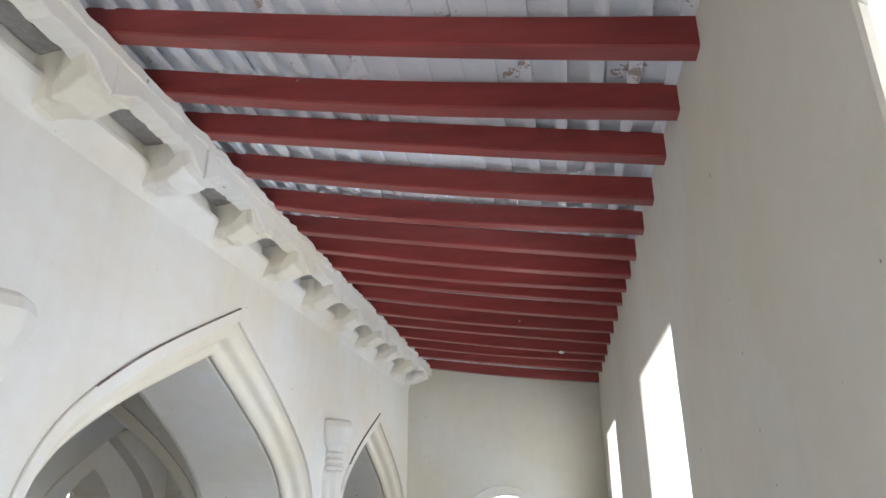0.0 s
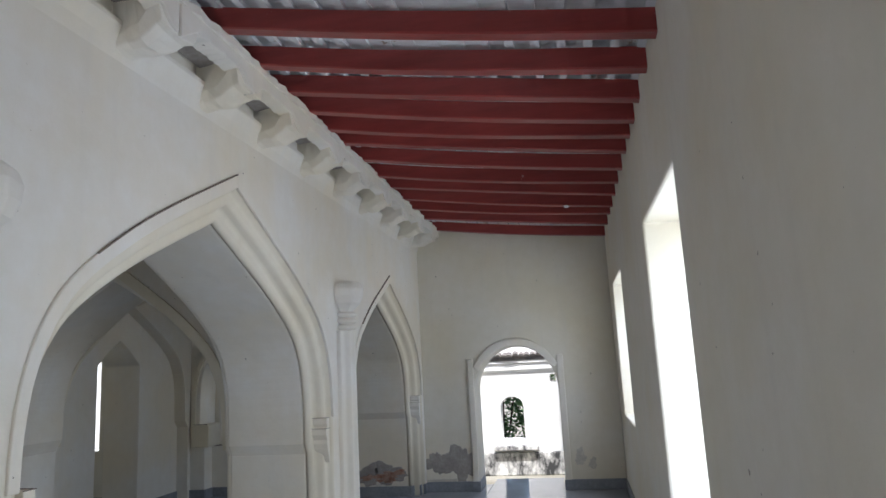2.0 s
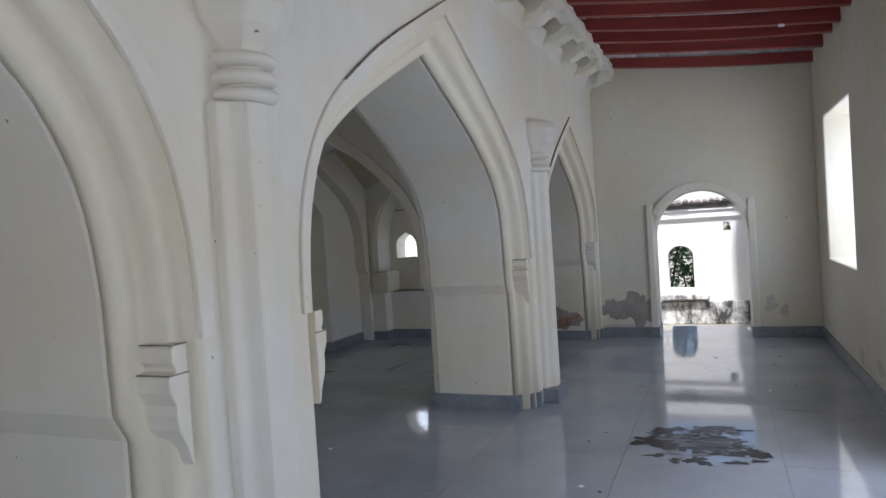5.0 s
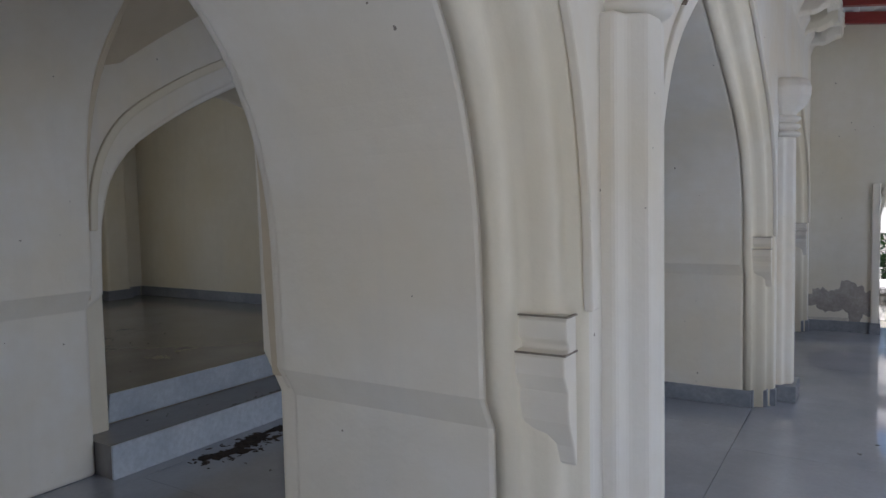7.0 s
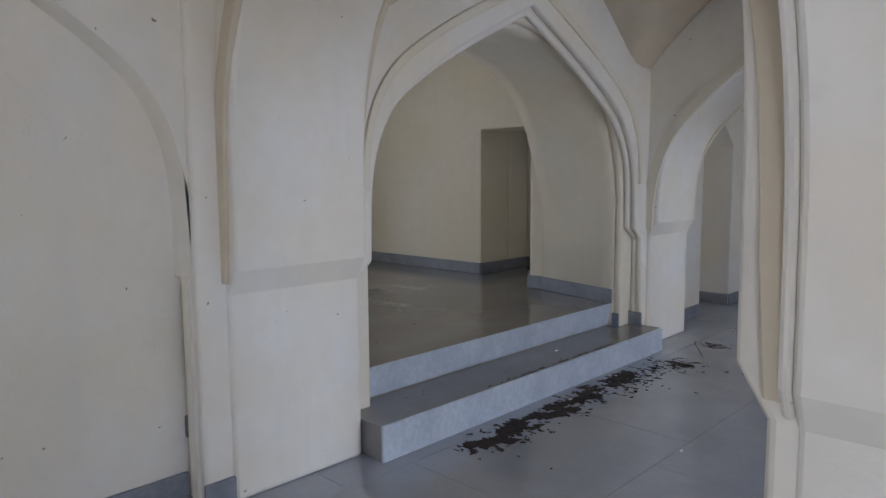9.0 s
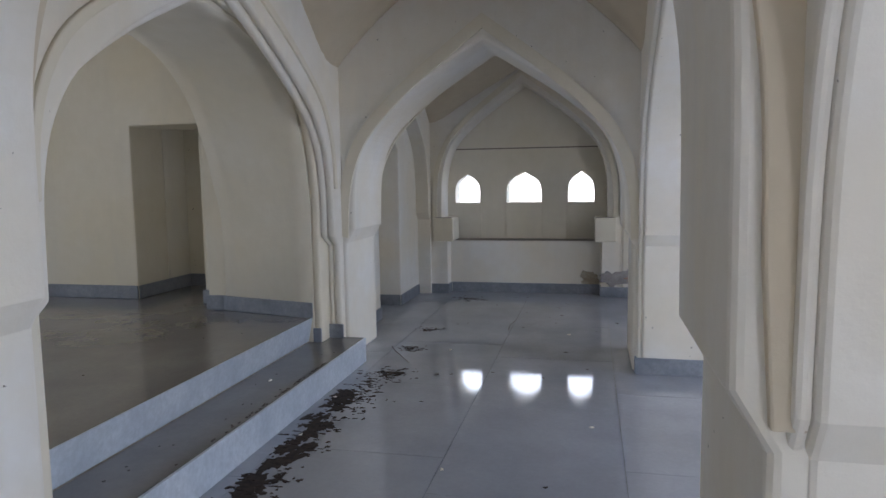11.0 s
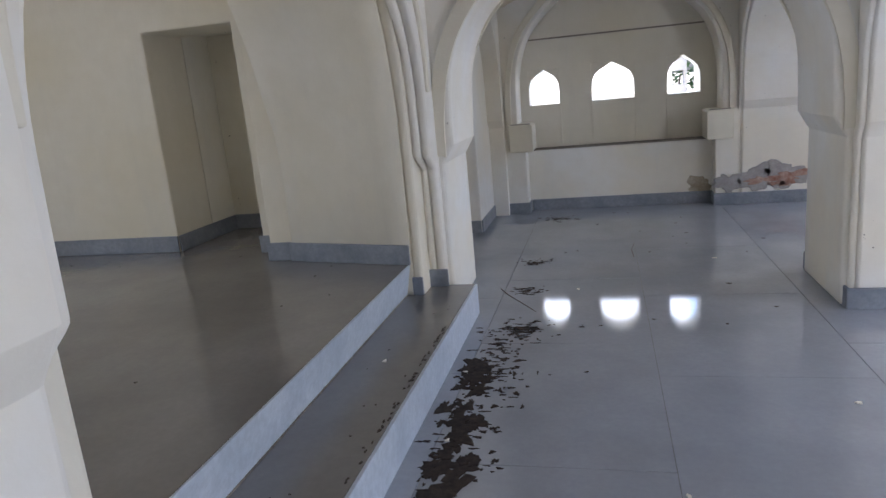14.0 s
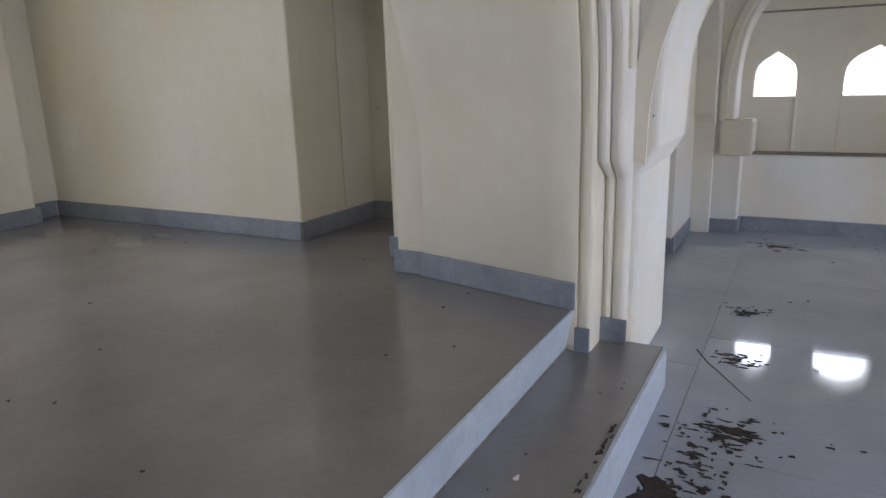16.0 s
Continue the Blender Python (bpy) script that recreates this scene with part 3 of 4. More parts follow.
box(bm, -5.7, -3.4, 6.95, NORTH + 0.4, 2.5, 2.6)
box(bm, -5.7, -3.4, SOUTH, 1.5, 2.5, 2.6)
structure(link_mesh("ceiling_passage", bm, PLASTER_WALL), "plain plastered passage ceiling", "ceiling")

# north end of the aisle: niche with three pointed windows
EC = -1.735
bm = bmesh.new()
NW = [(-2.462, 0.16, 1.48), (-1.741, 0.219, 1.50), (-1.034, 0.162, 1.50)]
wall_grid(bm, "y", 9.36, 9.66, -3.5, 0.2, -0.02, 3.3, [(c - hw, c + hw, 1.115, t) for c, hw, t in NW])
end_wall = structure(link_mesh("wall_aisle_end", bm, CREAM, bevel=0.006), "cream end wall niche with three small pointed windows", "wall")
for c, hw, t in NW:
    bm = bmesh.new()
    ogee = [(1, -0.25), (0.97, 0.12), (0.84, 0.42), (0.58, 0.66), (0.26, 0.84), (0, 1.0)]
    for s in (-1, 1):
        extr(bm, [(c + s * hw * a, 1.30 + (t - 1.30) * b) for a, b in ogee] + [(c + s * (hw + 0.004), t + 0.004)], 9.363, 9.657, "y")
    part("window_head", bm, CREAM, end_wall, "pointed plaster window head")
boxes("niche_ledge", PLASTER, end_wall, [(-2.66, -0.78, 9.15, 9.365, 0, 0.65)], "low plastered ledge under the windows", 0.012)
boxes("ledge_edge", DARK_LINE, end_wall, [(-2.66, -0.78, 9.146, 9.36, 0.65, 0.658)], "dirty ledge edge")
boxes("string_course", DARK_LINE, end_wall, [(-2.72, -0.72, 9.345, 9.362, 1.79, 1.805)], "thin dark string course")
for x in (-2.295, -1.517, -1.2, -1.965):
    boxes("panel_rib", CREAM, end_wall, [(x - 0.008, x + 0.008, 9.348, 9.362, 0.665, 1.1)], "", 0.003)
bm = bmesh.new()
EC = -1.72
arcade(bm, 8.97, 9.362, "y", -3.2, 0.0, 3.3, [arch_line(EC, 1.0, 1.2, 2.55, (0.93, 0.66, 0.02))], 0.0)
part("niche_arch", bm, PLASTER, end_wall, bevel=0.014)
bm = bmesh.new()
o, i = arch_half(1.12, 1.1, 2.72), arch_half(1.06, 1.1, 2.64)
o, i = [(1.12, 0.95)] + o, [(1.06, 0.95)] + i
for s in (-1, 1):
    band(bm, 8.945, 8.972, "y", [(EC + s * a, z) for a, z in o], [(EC + s * a, z) for a, z in i])
part("arch_moulding", bm, CREAM, end_wall, bevel=0.006)
for s in (-1, 1):
    bm = bmesh.new()
    prof = [(-0.16, 0.95), (0.07, 0.945), (0.09, 0.93), (0.09, 0.67), (0.075, 0.655), (-0.16, 0.66)]
    extr(bm, [(EC + s * (0.94 - a), z) for a, z in prof], 8.925, 9.3, "y")
    part("pendant_block", bm, CREAM, end_wall, "projecting plaster pendant block", bevel=0.01)
    boxes("pendant_line", DARK_LINE, end_wall, [(EC + s * 0.97 - 0.1, EC + s * 0.97 + 0.1, 8.919, 8.93, 0.945, 0.953)], "dark dirt line")

# raised platform, its steps and the room behind
bm = bmesh.new()
extr(bm, [(-7.6, -0.02), (-3.036, -0.02), (-3.036, 0.19), (-3.0, 0.376), (-7.6, 0.376)], 1.9, 6.5, "y")
box(bm, -5.1, -4.1, 6.5, 7.0, -0.02, 0.376)
platform = structure(link_mesh("floor_platform", bm, PLATFORM, bevel=0.004), "raised grey polished stone platform floor", "floor")
bm = bmesh.new()
extr(bm, [(-3.034, 0.195), (-3.024, 0.195), (-2.988, 0.379), (-2.999, 0.379)], 2.95, 5.54, "y")
part("riser", bm, RISER, platform, "pale blue-grey marble riser", bevel=0.003)
# thin dark strip paints the shadow line below the riser
boxes("joint", DARK_LINE, platform, [(-3.03, -3.021, 2.95, 5.54, 0.189, 0.194)], "dark joint strip with the riser's shadow line in its colour")
step = empty("step", "grey stone step with pale marble risers before the platform", "step")
boxes("tread", PLATFORM, step, [(-3.03, -2.65, 2.735, 5.745, 0.0, 0.19)], "", 0.004)
boxes("riser", RISER, step, [(-2.652, -2.636, 2.735, 5.748, 0.0, 0.188)], "pale blue-grey marble riser", 0.003)
bm = bmesh.new()
wall_grid(bm, "y", 6.13, 6.6, -7.6, -3.6, 0.37, 3.2, [(-4.93, -4.2, 0.37, 1.93)])
box(bm, -4.18, -4.0, 6.01, 6.14, 0.37, 3.2)
box(bm, -4.0, -3.832, 5.765, 6.14, 0.37, 3.2)
structure(link_mesh("wall_room_north", bm, CREAM, bevel=0.012), "cream plastered room wall with a square-headed recess", "wall")
bm = bmesh.new()
box(bm, -5.1, -4.93, 6.6, 7.0, 0.37, 3.2)
box(bm, -4.93, -4.35, 6.95, 6.99, 0.37, 3.2)
box(bm, -4.93, -3.6, 6.6, 6.95, 1.95, 2.1)
structure(link_mesh("wall_recess", bm, PLASTER_WALL), "dim plastered recess walls", "wall")
bm = bmesh.new()
wall_grid(bm, "x", -7.8, -7.4, 1.5, 6.6, -0.4, 3.2, [(2.65, 3.95, 0.5, 2.4)])
box(bm, -7.6, -3.5, 1.9, 2.3, 0.37, 3.2)
box(bm, -7.42, -7.22, 5.55, 5.85, 0.37, 3.2)
box(bm, -7.42, -7.3, 4.9, 5.2, 0.37, 3.2)
structure(link_mesh("wall_room_west", bm, CREAM, bevel=0.03), "cream plastered room wall with shallow pilasters", "wall")
bm = bmesh.new()
box(bm, -7.8, -3.5, 1.8, 6.6, 2.9, 3.0)
structure(link_mesh("ceiling_room", bm, CREAM), "cream plastered room ceiling", "ceiling")

# skirtings of grey stone
def skirting(items, z0=0.0, h=0.12):
    bm = bmesh.new()
    for x0, x1, y0, y1 in items:
        box(bm, x0, x1, y0, y1, z0, z0 + h)
    structure(link_mesh("baseboard", bm, SKIRT, bevel=0.005), "grey stone skirting along the wall foot", "skirting")


T = 0.016
for (a, b) in (P1Y, P2Y):
    foot = 0.0
    skirting([(WX0 - T, WX1 + 0.02, a - T - foot, a), (WX0 - T, WX1 + 0.02, b, b + T), (WX0 - T, WX0, a, b), (WX1 - 0.03, WX1 + 0.075, a + 0.1, b - 0.1), (WX1 + 0.05, WX1 + 0.146, a + 0.19, b - 0.19)])
for c, hw, ap in ARCHES:
    for s in (-1, 1):
        steps = []
        for x0, x1, e0, e1 in ((WX1 - 0.06, WX1 + 0.034, 0.034, 0.12), (WX1 + 0.03, WX1 + 0.116, 0.096, 0.16), (WX1 + 0.11, FACE + 0.014, 0.158, 0.22)):
            y0, y1 = c + s * (hw + e0), c + s * (hw + e1)
            if SOUTH < min(y0, y1) and max(y0, y1) < NORTH:
                steps.append((x0, x1, min(y0, y1), max(y0, y1)))
        if steps:
            skirting(steps)
skirting([(0.26, DX - DHW - 0.082, NORTH - T, NORTH), (DX + DHW + 0.082, EAST, NORTH - T, NORTH), (DX - DHW - 0.09, DX - DHW + 0.012, NORTH - 0.045, NORTH + 0.45), (DX + DHW - 0.012, DX + DHW + 0.09, NORTH - 0.045, NORTH + 0.45)])
skirting([(EAST - T, EAST, SOUTH, 3.49), (EAST - T, EAST, 4.855, NORTH - 0.02)])
skirting([(-2.822, -2.82 + T, 5.75, 6.53), (-3.02, -2.82 + T, 6.52, 6.536), (-2.822, -2.82 + T, 1.88, 2.69)])
skirting([(-2.922, -2.82 + T, 5.715 - T, 5.715), (-2.985, -2.92, 5.55 - T, 5.55), (-2.9, -2.82 + T, 2.69, 2.69 + T)], 0.19, 0.11)
skirting([(-3.02, -3.02 + T, 6.6, 7.35), (-3.02, -3.02 + T, 8.1, 8.95), (-3.02, -2.64, 8.97 - T, 8.97), (-2.65, -2.65 + T, 8.97, 9.15), (-2.63, -0.79, 9.15 - T, 9.15), (-0.79 - T, -0.79, 8.96, 9.15), (-0.806, 0.14, 8.936, 8.954), (-3.5, -3.022, 8.1 - T, 8.101)])
skirting([(-3.02, -3.02 + T, SOUTH, 0.38), (-3.02, -3.02 + T, 1.13, 1.9), (-3.5, -3.0, 1.13 - T, 1.13)])
skirting([(-7.4, -4.93, 6.13 - T, 6.13), (-4.93, -4.93 + T, 6.13, 6.95), (-4.2, -3.98, 6.01 - T, 6.01), (-4.0 - T, -3.82, 5.765 - T, 5.765), (-4.93, -4.35, 6.95 - T, 6.95), (-7.4, -7.38, 2.3, 6.1), (-7.4, -7.2, 5.53, 5.87)], 0.376, 0.12)

bm = bmesh.new()
extr(bm, [(-3.845, PC + 1.52 - T), (-2.985, PC + 1.315 - T), (-2.985, PC + 1.325), (-3.845, PC + 1.53)], 0.376, 0.496, "z")
structure(link_mesh("baseboard", bm, SKIRT, bevel=0.005), "grey stone skirting along the splayed jamb", "skirting")

# ---- outside ----
bm = bmesh.new()
box(bm, -400, 400, -400, 400, -0.5, -0.36)
structure(link_mesh("ground", bm, EARTH), "pale dusty courtyard ground reaching the horizon", "ground")

OUTY = 12.6
house = empty("outbuilding", "old whitewashed courtyard building with mildewed plinth and tiled eaves", "building")
bm = bmesh.new()
wall_grid(bm, "y", OUTY, OUTY + 0.35, -0.5, 2.6, -0.36, 1.9, [(0.87, 1.275, 0.22, 0.95), (1.755, 1.875, 1.17, 1.31)])
for s in (-1, 1):
    extr(bm, [(1.0725 + s * 0.2025 * a, 0.78 + 0.17 * b) for a, b in ((1, 0), (0.92, 0.4), (0.7, 0.75), (0.35, 0.95), (0, 1.0))] + [(1.0725 + s * 0.2025, 0.95)], OUTY + 0.002, OUTY + 0.34, "y")
part("wall", bm, WHITEWASH, house)
boxes("plinth", STAINED, house, [(-0.5, 2.6, OUTY - 0.1, OUTY - 0.001, -0.36, 0.02)], "mildewed black and white plinth", 0.02)
boxes("sill", STAINED, house, [(0.74, 1.5, OUTY - 0.2, OUTY - 0.002, 0.06, 0.14)], "stained window ledge", 0.015)
boxes("pilaster", PLASTER, house, [(2.12, 2.22, OUTY - 0.05, OUTY - 0.002, 0.02, 1.36)], "", 0.01)
bm = bmesh.new()
for k, (d, z0, z1) in enumerate(((0.02, 1.36, 1.40), (0.04, 1.40, 1.44), (0.025, 1.44, 1.52), (0.05, 1.52, 1.56))):
    box(bm, -0.5, 2.6, OUTY - d, OUTY - 0.001, z0, z1 - 0.002)
part("eaves_moulding", bm, WHITEWASH, house, bevel=0.006)
bm = bmesh.new()
extr(bm, [(OUTY - 0.06, 1.57), (OUTY + 2.6, 2.7), (OUTY + 2.6, 2.8), (OUTY - 0.06, 1.63)], -0.6, 2.7, "x")
roof = part("roof", bm, ROOFTILE, house, "weathered grey tiled roof")
# rows of half-round tiles near the eaves
tile_bm = bmesh.new()
ring = [(math.cos(a) * 0.055, math.sin(a) * 0.05) for a in [math.pi * k / 6 for k in range(7)]]
p = [tile_bm.verts.new((x, 0.0, z)) for x, z in ring]
q = [tile_bm.verts.new((x * 0.85, 0.3, z * 0.85)) for x, z in ring]
for k in range(6):
    tile_bm.faces.new((p[k], p[k + 1], q[k + 1], q[k]))
tile_bm.faces.new(p)
tile = part("tile", tile_bm, ROOFTILE, roof)
slope = math.degrees(math.atan2(1.12, 2.8))
rng = random.Random(5)
tile.matrix_world = pose(-0.6, OUTY - 0.1, 1.635, slope, 0, 0)
for i in range(32):
    for k in range(7):
        if (i, k) == (0, 0):
            continue
        o = tile.copy()
        scene.collection.objects.link(o)
        o.matrix_basis = pose(-0.6 + 0.1 * i + rng.uniform(-0.012, 0.012), OUTY - 0.1 + 0.25 * k + rng.uniform(-0.02, 0.02), 1.635 + 0.1 * k + rng.uniform(-0.01, 0.01), slope + rng.uniform(-3, 3), 0, rng.uniform(-5, 5))

bm = bmesh.new()
wall_grid(bm, "y", 13.4, 13.7, -9, -0.55, -0.36, 4.6, [(-0.78, -0.58, 1.12, 1.34)])
tagged(link_mesh("courtyard_wall", bm, WHITEWASH), "tall whitewashed sunlit courtyard wall with small square opening", "wall")
bm = bmesh.new()
rng = random.Random(9)
outline = [(2.3, 11.35), (2.62, 11.28), (2.78, 11.33), (2.84, 11.5), (3.2, 11.55), (3.2, 12.0), (2.3, 12.0)]
extr(bm, outline, -0.36, 3.4, "z")
pillar = tagged(link_mesh("gate_pier", bm, MILDEW, bevel=0.03), "old gate pier with black mildew streaks on whitewash", "pier")


def shrub(x, y, h, w, count, seed):
    r = random.Random(seed)
    top = empty("shrub", "leafy green shrub growing behind the courtyard wall", "shrub", "shrubs")
    bm = bmesh.new()
    for k in range(6):
        a = r.uniform(0, 6.28)
        base = Vector((x, y, -0.36))
        tip = base + Vector((math.cos(a) * w * 0.6, math.sin(a) * w * 0.6, h * r.uniform(0.6, 0.95)))
        side = Vector((0.02, 0.0, 0))
        deep = Vector((0, 0.02, 0))
        a4 = [bm.verts.new(base + v) for v in (side, deep, -side, -deep)]
        b4 = [bm.verts.new(tip + v * 0.25) for v in (side, deep, -side, -deep)]
        for j in range(4):
            bm.faces.new((a4[j], a4[(j + 1) % 4], b4[(j + 1) % 4], b4[j]))
    part("stem", bm, BARK, top)
    bm = bmesh.new()
    clumps = [(r.gauss(0, 0.45) * w, r.gauss(0, 0.45) * w, h * r.uniform(0.15, 1.0)) for _ in range(28)]
    for _ in range(count):
        cx, cy, cz = r.choice(clumps)
        c = Vector((x + cx + r.gauss(0, 0.09), y + cy + r.gauss(0, 0.09), -0.36 + cz + r.gauss(0, 0.09)))
        d = Vector((r.gauss(0, 1), r.gauss(0, 1), r.gauss(0, 0.7))).normalized()
        e = d.cross(Vector((r.gauss(0, 1), r.gauss(0, 1), r.gauss(0, 1)))).normalized()
        s = r.uniform(0.035, 0.075)
        bm.faces.new([bm.verts.new(v) for v in (c - d * s, c + e * s * 0.4, c + d * s, c - e * s * 0.4)])
    part("foliage", bm, LEAF, top)


for k, (x, y, h, w) in enumerate(((0.7, 14.6, 1.7, 0.6), (1.5, 14.9, 2.0, 0.7), (1.05, 15.8, 2.4, 0.8), (0.2, 15.4, 2.2, 0.8), (2.2, 15.9, 2.5, 0.8), (-0.75, 14.6, 2.1, 0.5), (4.6, 5.6, 0.55, 0.4), (5.0, 6.4, 0.7, 0.5))):
    shrub(x, y, h, w, 900, 20 + k)


# ---- worn patches on the walls ----
def blot(bm, c, u, v, normal, ru, rv, rnd, pts=22, thick=0.003, rough=0.28):
    """An irregular flat flake with a raised middle."""
    ph = [rnd.uniform(0, 6.28) for _ in range(5)]
    edge, inner = [], []
    for k in range(pts):
        a = 2 * math.pi * k / pts
        m = 1 + rough * (0.5 * math.sin(2 * a + ph[0]) + 0.5 * math.sin(3 * a + ph[1]) + 0.35 * math.sin(5 * a + ph[2]) + 0.3 * math.sin(9 * a + ph[3])) + rnd.uniform(-0.4, 0.4) * rough
        d = u * (math.cos(a) * ru * m) + v * (math.sin(a) * rv * m)
        edge.append(bm.verts.new(c + d))
        inner.append(bm.verts.new(c + d * 0.86 + normal * thick))
    for k in range(pts):
        j = (k + 1) % pts
        bm.faces.new((edge[k], edge[j], inner[j], inner[k]))
    bm.faces.new(inner)


XV, YV, ZV = Vector((1, 0, 0)), Vector((0, 1, 0)), Vector((0, 0, 1))
rng = random.Random(12)
bm = bmesh.new()
for x, z, ru, rv in ((0.42, 0.34, 0.15, 0.13), (0.62, 0.38, 0.15, 0.17), (0.77, 0.31, 0.12, 0.2)):
    blot(bm, Vector((x, NORTH - 0.001, z)), XV, ZV, -YV, ru, rv, rng, 40, 0.004 + 0.001 * x)
part("bare_patch", bm, CEMENT, north_wall, "bare grey cement where plaster fell off")
RESP = 8.953
bm = bmesh.new()
for x, z, ru, rv in ((-0.42, 0.25, 0.17, 0.12), (-0.15, 0.27, 0.2, 0.13), (-0.66, 0.22, 0.12, 0.1)):
    blot(bm, Vector((x, RESP - 0.001, z)), XV, ZV, -YV, ru, rv, rng, 40, 0.005)
part("bare_patch", bm, CEMENT, arcade_wall, "broken plaster edge")
bm = bmesh.new()
for x, z, ru, rv in ((-0.36, 0.23, 0.13, 0.035), (-0.12, 0.25, 0.14, 0.06), (-0.2, 0.19, 0.1, 0.025)):
    blot(bm, Vector((x, RESP - 0.005, z)), XV, ZV, -YV, ru, rv, rng, 36, 0.006, 0.5)
part("exposed_brick", bm, BRICKY, arcade_wall, "red brick laid bare under the plaster")
bm = bmesh.new()
blot(bm, Vector((-0.92, 9.149, 0.17)), XV, ZV, -YV, 0.12, 0.1, rng, 30, 0.003)
part("damp_stain", bm, stone("damp_plaster", (0.30, 0.23, 0.15), (0.62, 0.54, 0.41), 0.8, 0.3, 9), end_wall, "brown damp stain")

FAINT = stone("faint_grey_damp", (0.54, 0.515, 0.46), (0.72, 0.68, 0.60), 0.85, 0.2, 12)
bm = bmesh.new()
for x, z, ru, rv in ((2.2, 0.38, 0.07, 0.09), (2.34, 0.3, 0.05, 0.06), (0.5, 0.13, 0.2, 0.03)):
    blot(bm, Vector((x, NORTH - 0.001, z)), XV, ZV, -YV, ru, rv, rng, 30, 0.002)
part("damp_stain", bm, FAINT, north_wall, "faint grey damp stain")
bm = bmesh.new()
for y, z, ru, rv in ((5.35, 0.33, 0.07, 0.1), (5.75, 0.28, 0.08, 0.09), (6.3, 0.25, 0.1, 0.07), (7.0, 0.22, 0.12, 0.06)):
    blot(bm, Vector((EAST + 0.001, y, z)), YV, ZV, -XV, ru, rv, rng, 30, 0.003)
part("damp_stain", bm, FAINT, east_wall, "faint grey damp stain")
bm = bmesh.new()
for x, z, ru, rv in ((2.84, 0.22, 0.07, 0.13), (2.95, 0.2, 0.09, 0.16)):
    blot(bm, Vector((x, 4.856, z)), XV, ZV, -YV, ru, rv, rng, 30, 0.003 + 0.004 * (x - 2.9), 0.4)
part("mildew_stain", bm, MILDEW, east_wall, "black mildew at the foot of the window jamb")

# ---- dirt on the floor ----
bm = bmesh.new()
r = random.Random(31)
spots = []
for _ in range(22):
    spots.append((-2.5 + r.gauss(0, 0.03), r.uniform(3.5, 5.0), r.uniform(0.02, 0.06), r.uniform(0.025, 0.085)))
for cy, n_big in ((3.3, 5), (3.62, 6), (3.95, 6), (4.3, 4), (4.7, 3)):
    for _ in range(n_big):
        spots.append((-2.44 + r.gauss(0, 0.045) + 0.02 * (cy - 3.3), cy + r.gauss(0, 0.07), r.uniform(0.03, 0.075), r.uniform(0.03, 0.08)))
for _ in range(330):
    y = r.uniform(3.1, 5.6)
    spots.append((-2.43 + r.gauss(0, 0.08) + 0.03 * (y > 4.6), y, r.uniform(0.004, 0.03) * r.random() + 0.003, r.uniform(0.004, 0.02) * r.random() + 0.003))
for cx, cy, ru in ((-2.33, 5.45, 0.15), (-2.38, 6.18, 0.07), (-2.4, 6.92, 0.09), (-2.3, 8.6, 0.12)):
    for _ in range(3):
        spots.append((cx + r.gauss(0, ru * 0.35), cy + r.gauss(0, ru * 0.15), ru * r.uniform(0.3, 0.5), ru * r.uniform(0.12, 0.2)))
    for _ in range(34):
        spots.append((cx + r.gauss(0, ru * 0.8), cy + r.gauss(0, ru * 0.6), 0.004 + 0.018 * r.random() ** 2, 0.003 + 0.009 * r.random() ** 2))
for _ in range(60):
    spots.append((r.uniform(-2.3, 2.4), r.uniform(3.0, 8.8), r.uniform(0.004, 0.014), r.uniform(0.004, 0.01)))
for x, y, ru, rv in spots:
    if x > -2.6 and not (-0.62 < x < 0.42):
        blot(bm, Vector((x, y, 0.0012)), XV, YV, ZV, ru, rv, r, 20, r.uniform(0.001, 0.003), 0.55)
dirt = link_mesh("droppings", bm, DIRT)
tagged(dirt, "dark brown droppings scattered on the floor by the step", "dirt", kind="stuff")
bm = bmesh.new()
for _ in range(16):
    x, y = r.uniform(-2.68, -2.94), r.uniform(3.0, 5.5)
    blot(bm, Vector((x, y, 0.1905)), XV, YV, ZV, r.uniform(0.003, 0.006), r.uniform(0.003, 0.007), r, 10, 0.002, 0.5)
for _ in range(40):
    blot(bm, Vector((-2.668 + r.gauss(0, 0.006), r.uniform(3.6, 5.0), 0.1905)), XV, YV, ZV, r.uniform(0.003, 0.006), r.uniform(0.006, 0.018), r, 10, 0.003, 0.5)
for _ in range(22):
    blot(bm, Vector((r.uniform(-6.9, -3.2), r.uniform(3.0, 5.9), 0.3765)), XV, YV, ZV, r.uniform(0.003, 0.008), r.uniform(0.003, 0.008), r, 10, 0.003, 0.5)
tagged(link_mesh("grit", bm, DIRT), "dark grit and crumbs on step and platform", "dirt", kind="stuff")
bm = bmesh.new()
for x, y in ((-1.62, 3.9), (-2.55, 4.86), (-2.05, 6.2), (-0.9, 4.6), (-2.5, 4.2), (-1.1, 6.9), (0.9, 4.3), (2.0, 6.6), (1.7, 7.4), (-2.85, 4.55)):
    blot(bm, Vector((x, y, 0.0012 if x > -2.6 else 0.1912)), XV, YV, ZV, r.uniform(0.008, 0.018), r.uniform(0.008, 0.014), r, 10, 0.004, 0.5)
tagged(link_mesh("plaster_flakes", bm, PLASTER), "small white plaster flakes fallen on the floor", "flakes", kind="stuff")


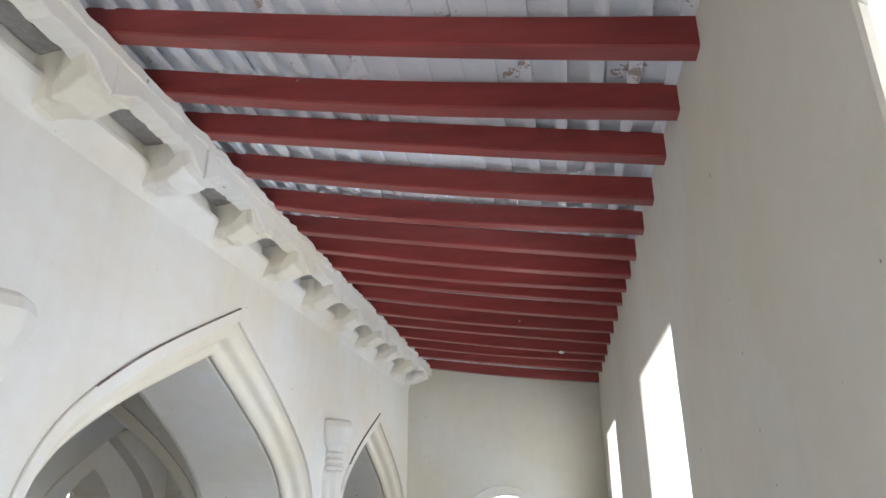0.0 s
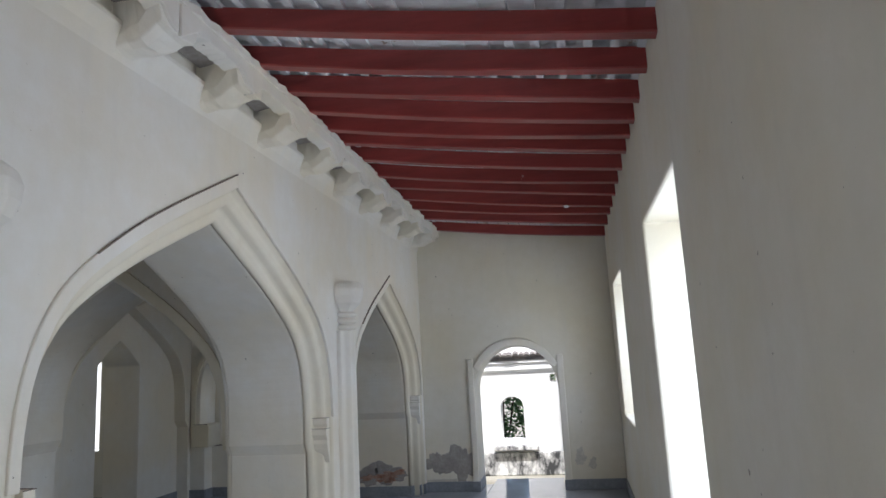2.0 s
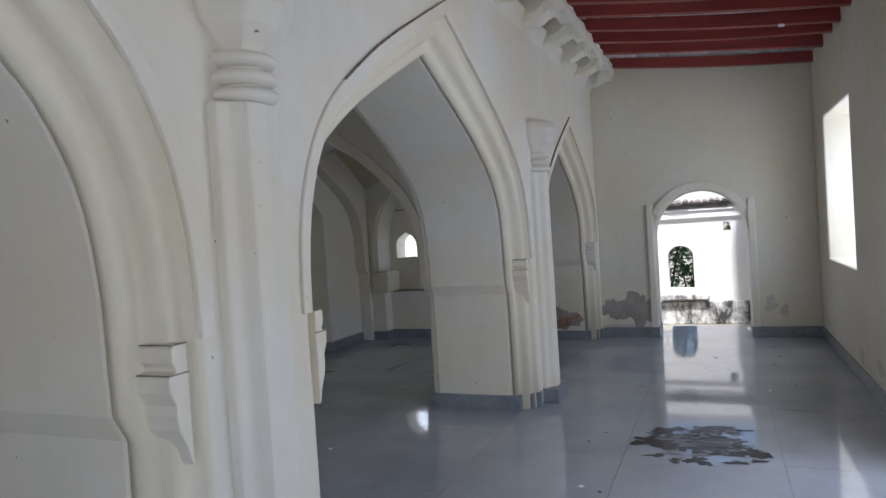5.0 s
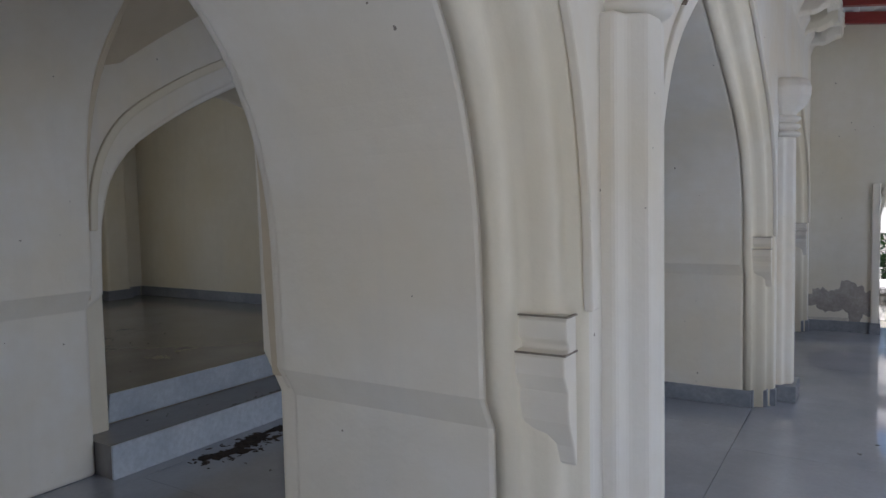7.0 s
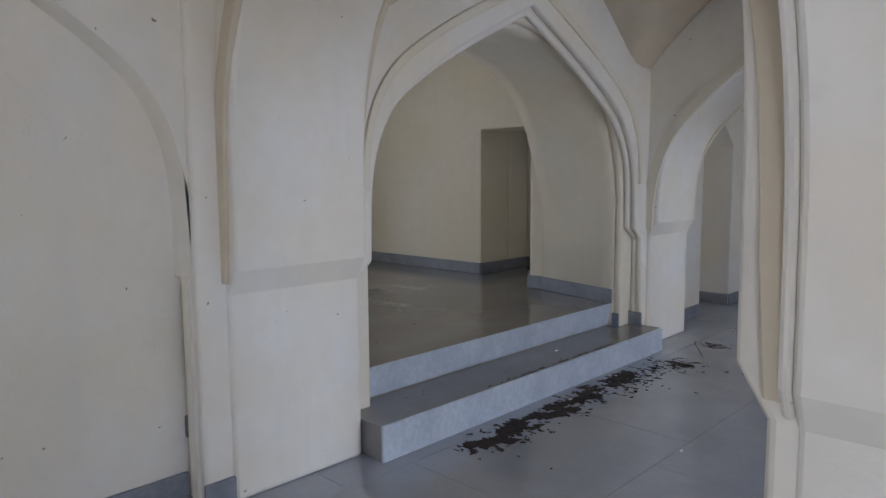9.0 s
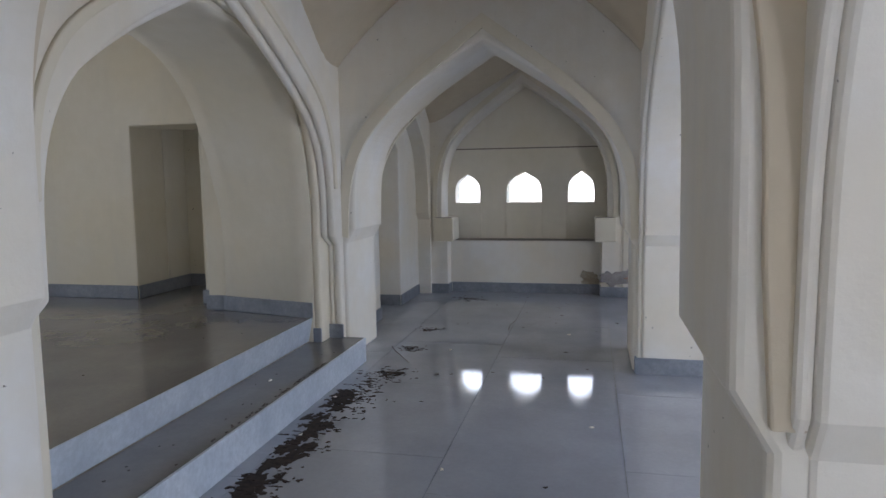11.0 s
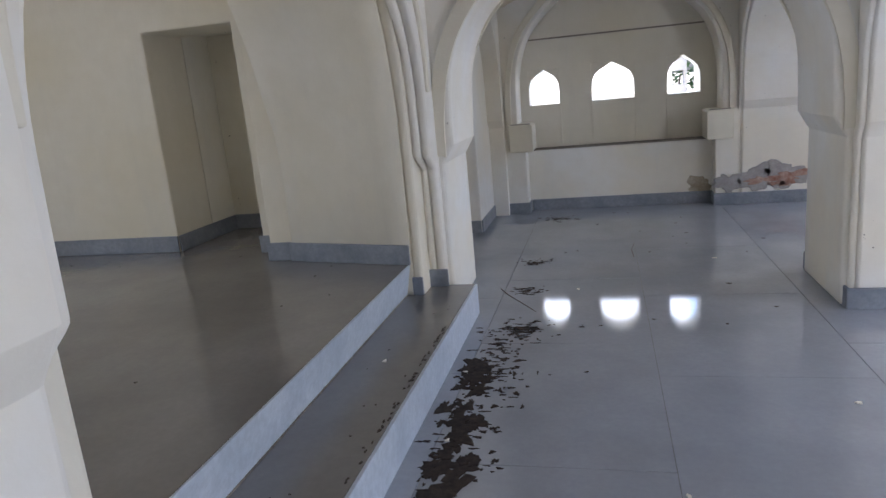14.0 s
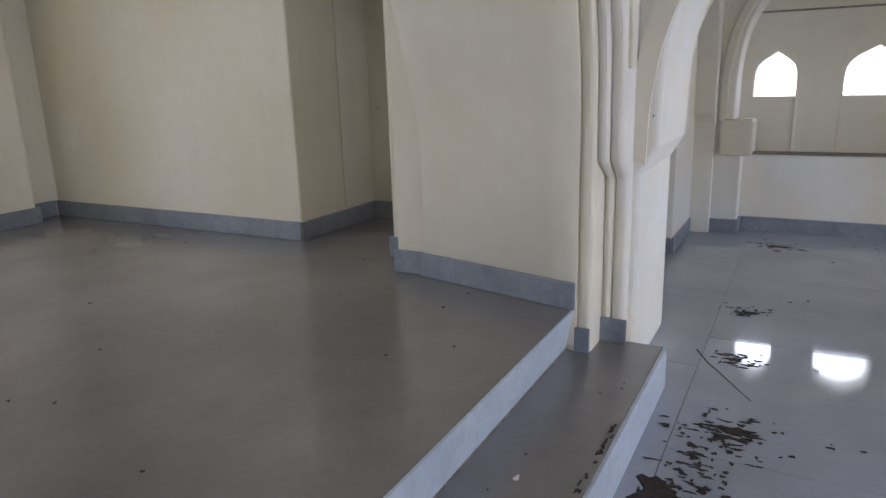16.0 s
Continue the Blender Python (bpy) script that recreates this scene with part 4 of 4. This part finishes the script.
def twig(points, radius):
    cu = bpy.data.curves.new("twig", "CURVE")
    cu.dimensions, cu.bevel_depth, cu.bevel_resolution = "3D", radius, 1
    sp = cu.splines.new("POLY")
    sp.points.add(len(points) - 1)
    for k, p in enumerate(points):
        sp.points[k].co = (*p, 1)
        sp.points[k].radius = 1 - 0.6 * k / len(points)
    cu.materials.append(BARK)
    return tagged(new("twig", cu), "thin dry brown twig lying on the floor", "twig")


twig([(-2.57, 6.23, 0.005), (-2.5, 6.08, 0.008), (-2.42, 5.96, 0.006), (-2.35, 5.84, 0.008), (-2.29, 5.75, 0.005)], 0.0032)
twig([(-1.66, 7.0, 0.004), (-1.67, 7.2, 0.007), (-1.645, 7.4, 0.004)], 0.003)

# standing water on the veranda floor
m, n, l, b = node_mat("wet_film", 0.22)
b.inputs["Base Color"].default_value = (0.055, 0.05, 0.05, 1)
b.inputs["Specular IOR Level"].default_value = 0.12
bumped(n, l, b, noise_tex(n, l, 18, 3, 0.5), 0.05, 0.004)
WET = m
bm = bmesh.new()
r = random.Random(44)
for k in range(46):
    a, d = r.uniform(0, 6.28), r.random() ** 0.6
    x, y = 1.53 + 0.38 * d * math.cos(a), 5.16 + 0.42 * d * math.sin(a)
    blot(bm, Vector((x, y, 0.0008 + 0.00006 * k)), XV, YV, ZV, r.uniform(0.04, 0.16) * (1.2 - 0.6 * d), r.uniform(0.03, 0.1) * (1.2 - 0.6 * d), r, 30, 0.0006, 0.55)
puddle = tagged(link_mesh("puddle", bm, WET), "dark damp patches of rain water on the floor", "puddle", kind="stuff")
# paler flat spots stand in for glints on the wet patches
bm = bmesh.new()
for _ in range(26):
    blot(bm, Vector((r.uniform(1.25, 1.8), r.uniform(4.85, 5.45), 0.0045)), XV, YV, ZV, r.uniform(0.015, 0.06), r.uniform(0.012, 0.035), r, 14, 0.0006, 0.5)
tagged(link_mesh("glint_spots", bm, SKIRT), "pale spots painted for the glints on the puddle", "flakes", kind="stuff")

# ---- floor slabs, last ----
bm = bmesh.new()
box(bm, -5.7, EAST + 0.5, SOUTH - 0.4, NORTH + 0.5, -0.34, -0.006)
floor = structure(link_mesh("floor", bm, JOINT), "grey polished stone slab floor with thin joints", "floor")
SW, SL = 0.9, 1.2
bm = bmesh.new()
GAP = 0.0014
extr(bm, [(-SW / 2 + GAP, -SL / 2 + GAP), (SW / 2 - GAP, -SL / 2 + GAP), (SW / 2 - GAP, SL / 2 - GAP), (-SW / 2 + GAP, SL / 2 - GAP)], -0.03, 0.0, "z")
slab = part("slab", bm, FLOOR, floor)
slab.location = (-1.64 + SW / 2, MID, 0)
for i in range(-4, 5):
    for k in range(-4, 5):
        if (i, k) != (0, 0):
            o = slab.copy()
            scene.collection.objects.link(o)
            o.location = (-1.64 + SW * (i + 0.5), MID + SL * k + (0.4 if i % 2 else 0), random.uniform(-0.0004, 0.0004))
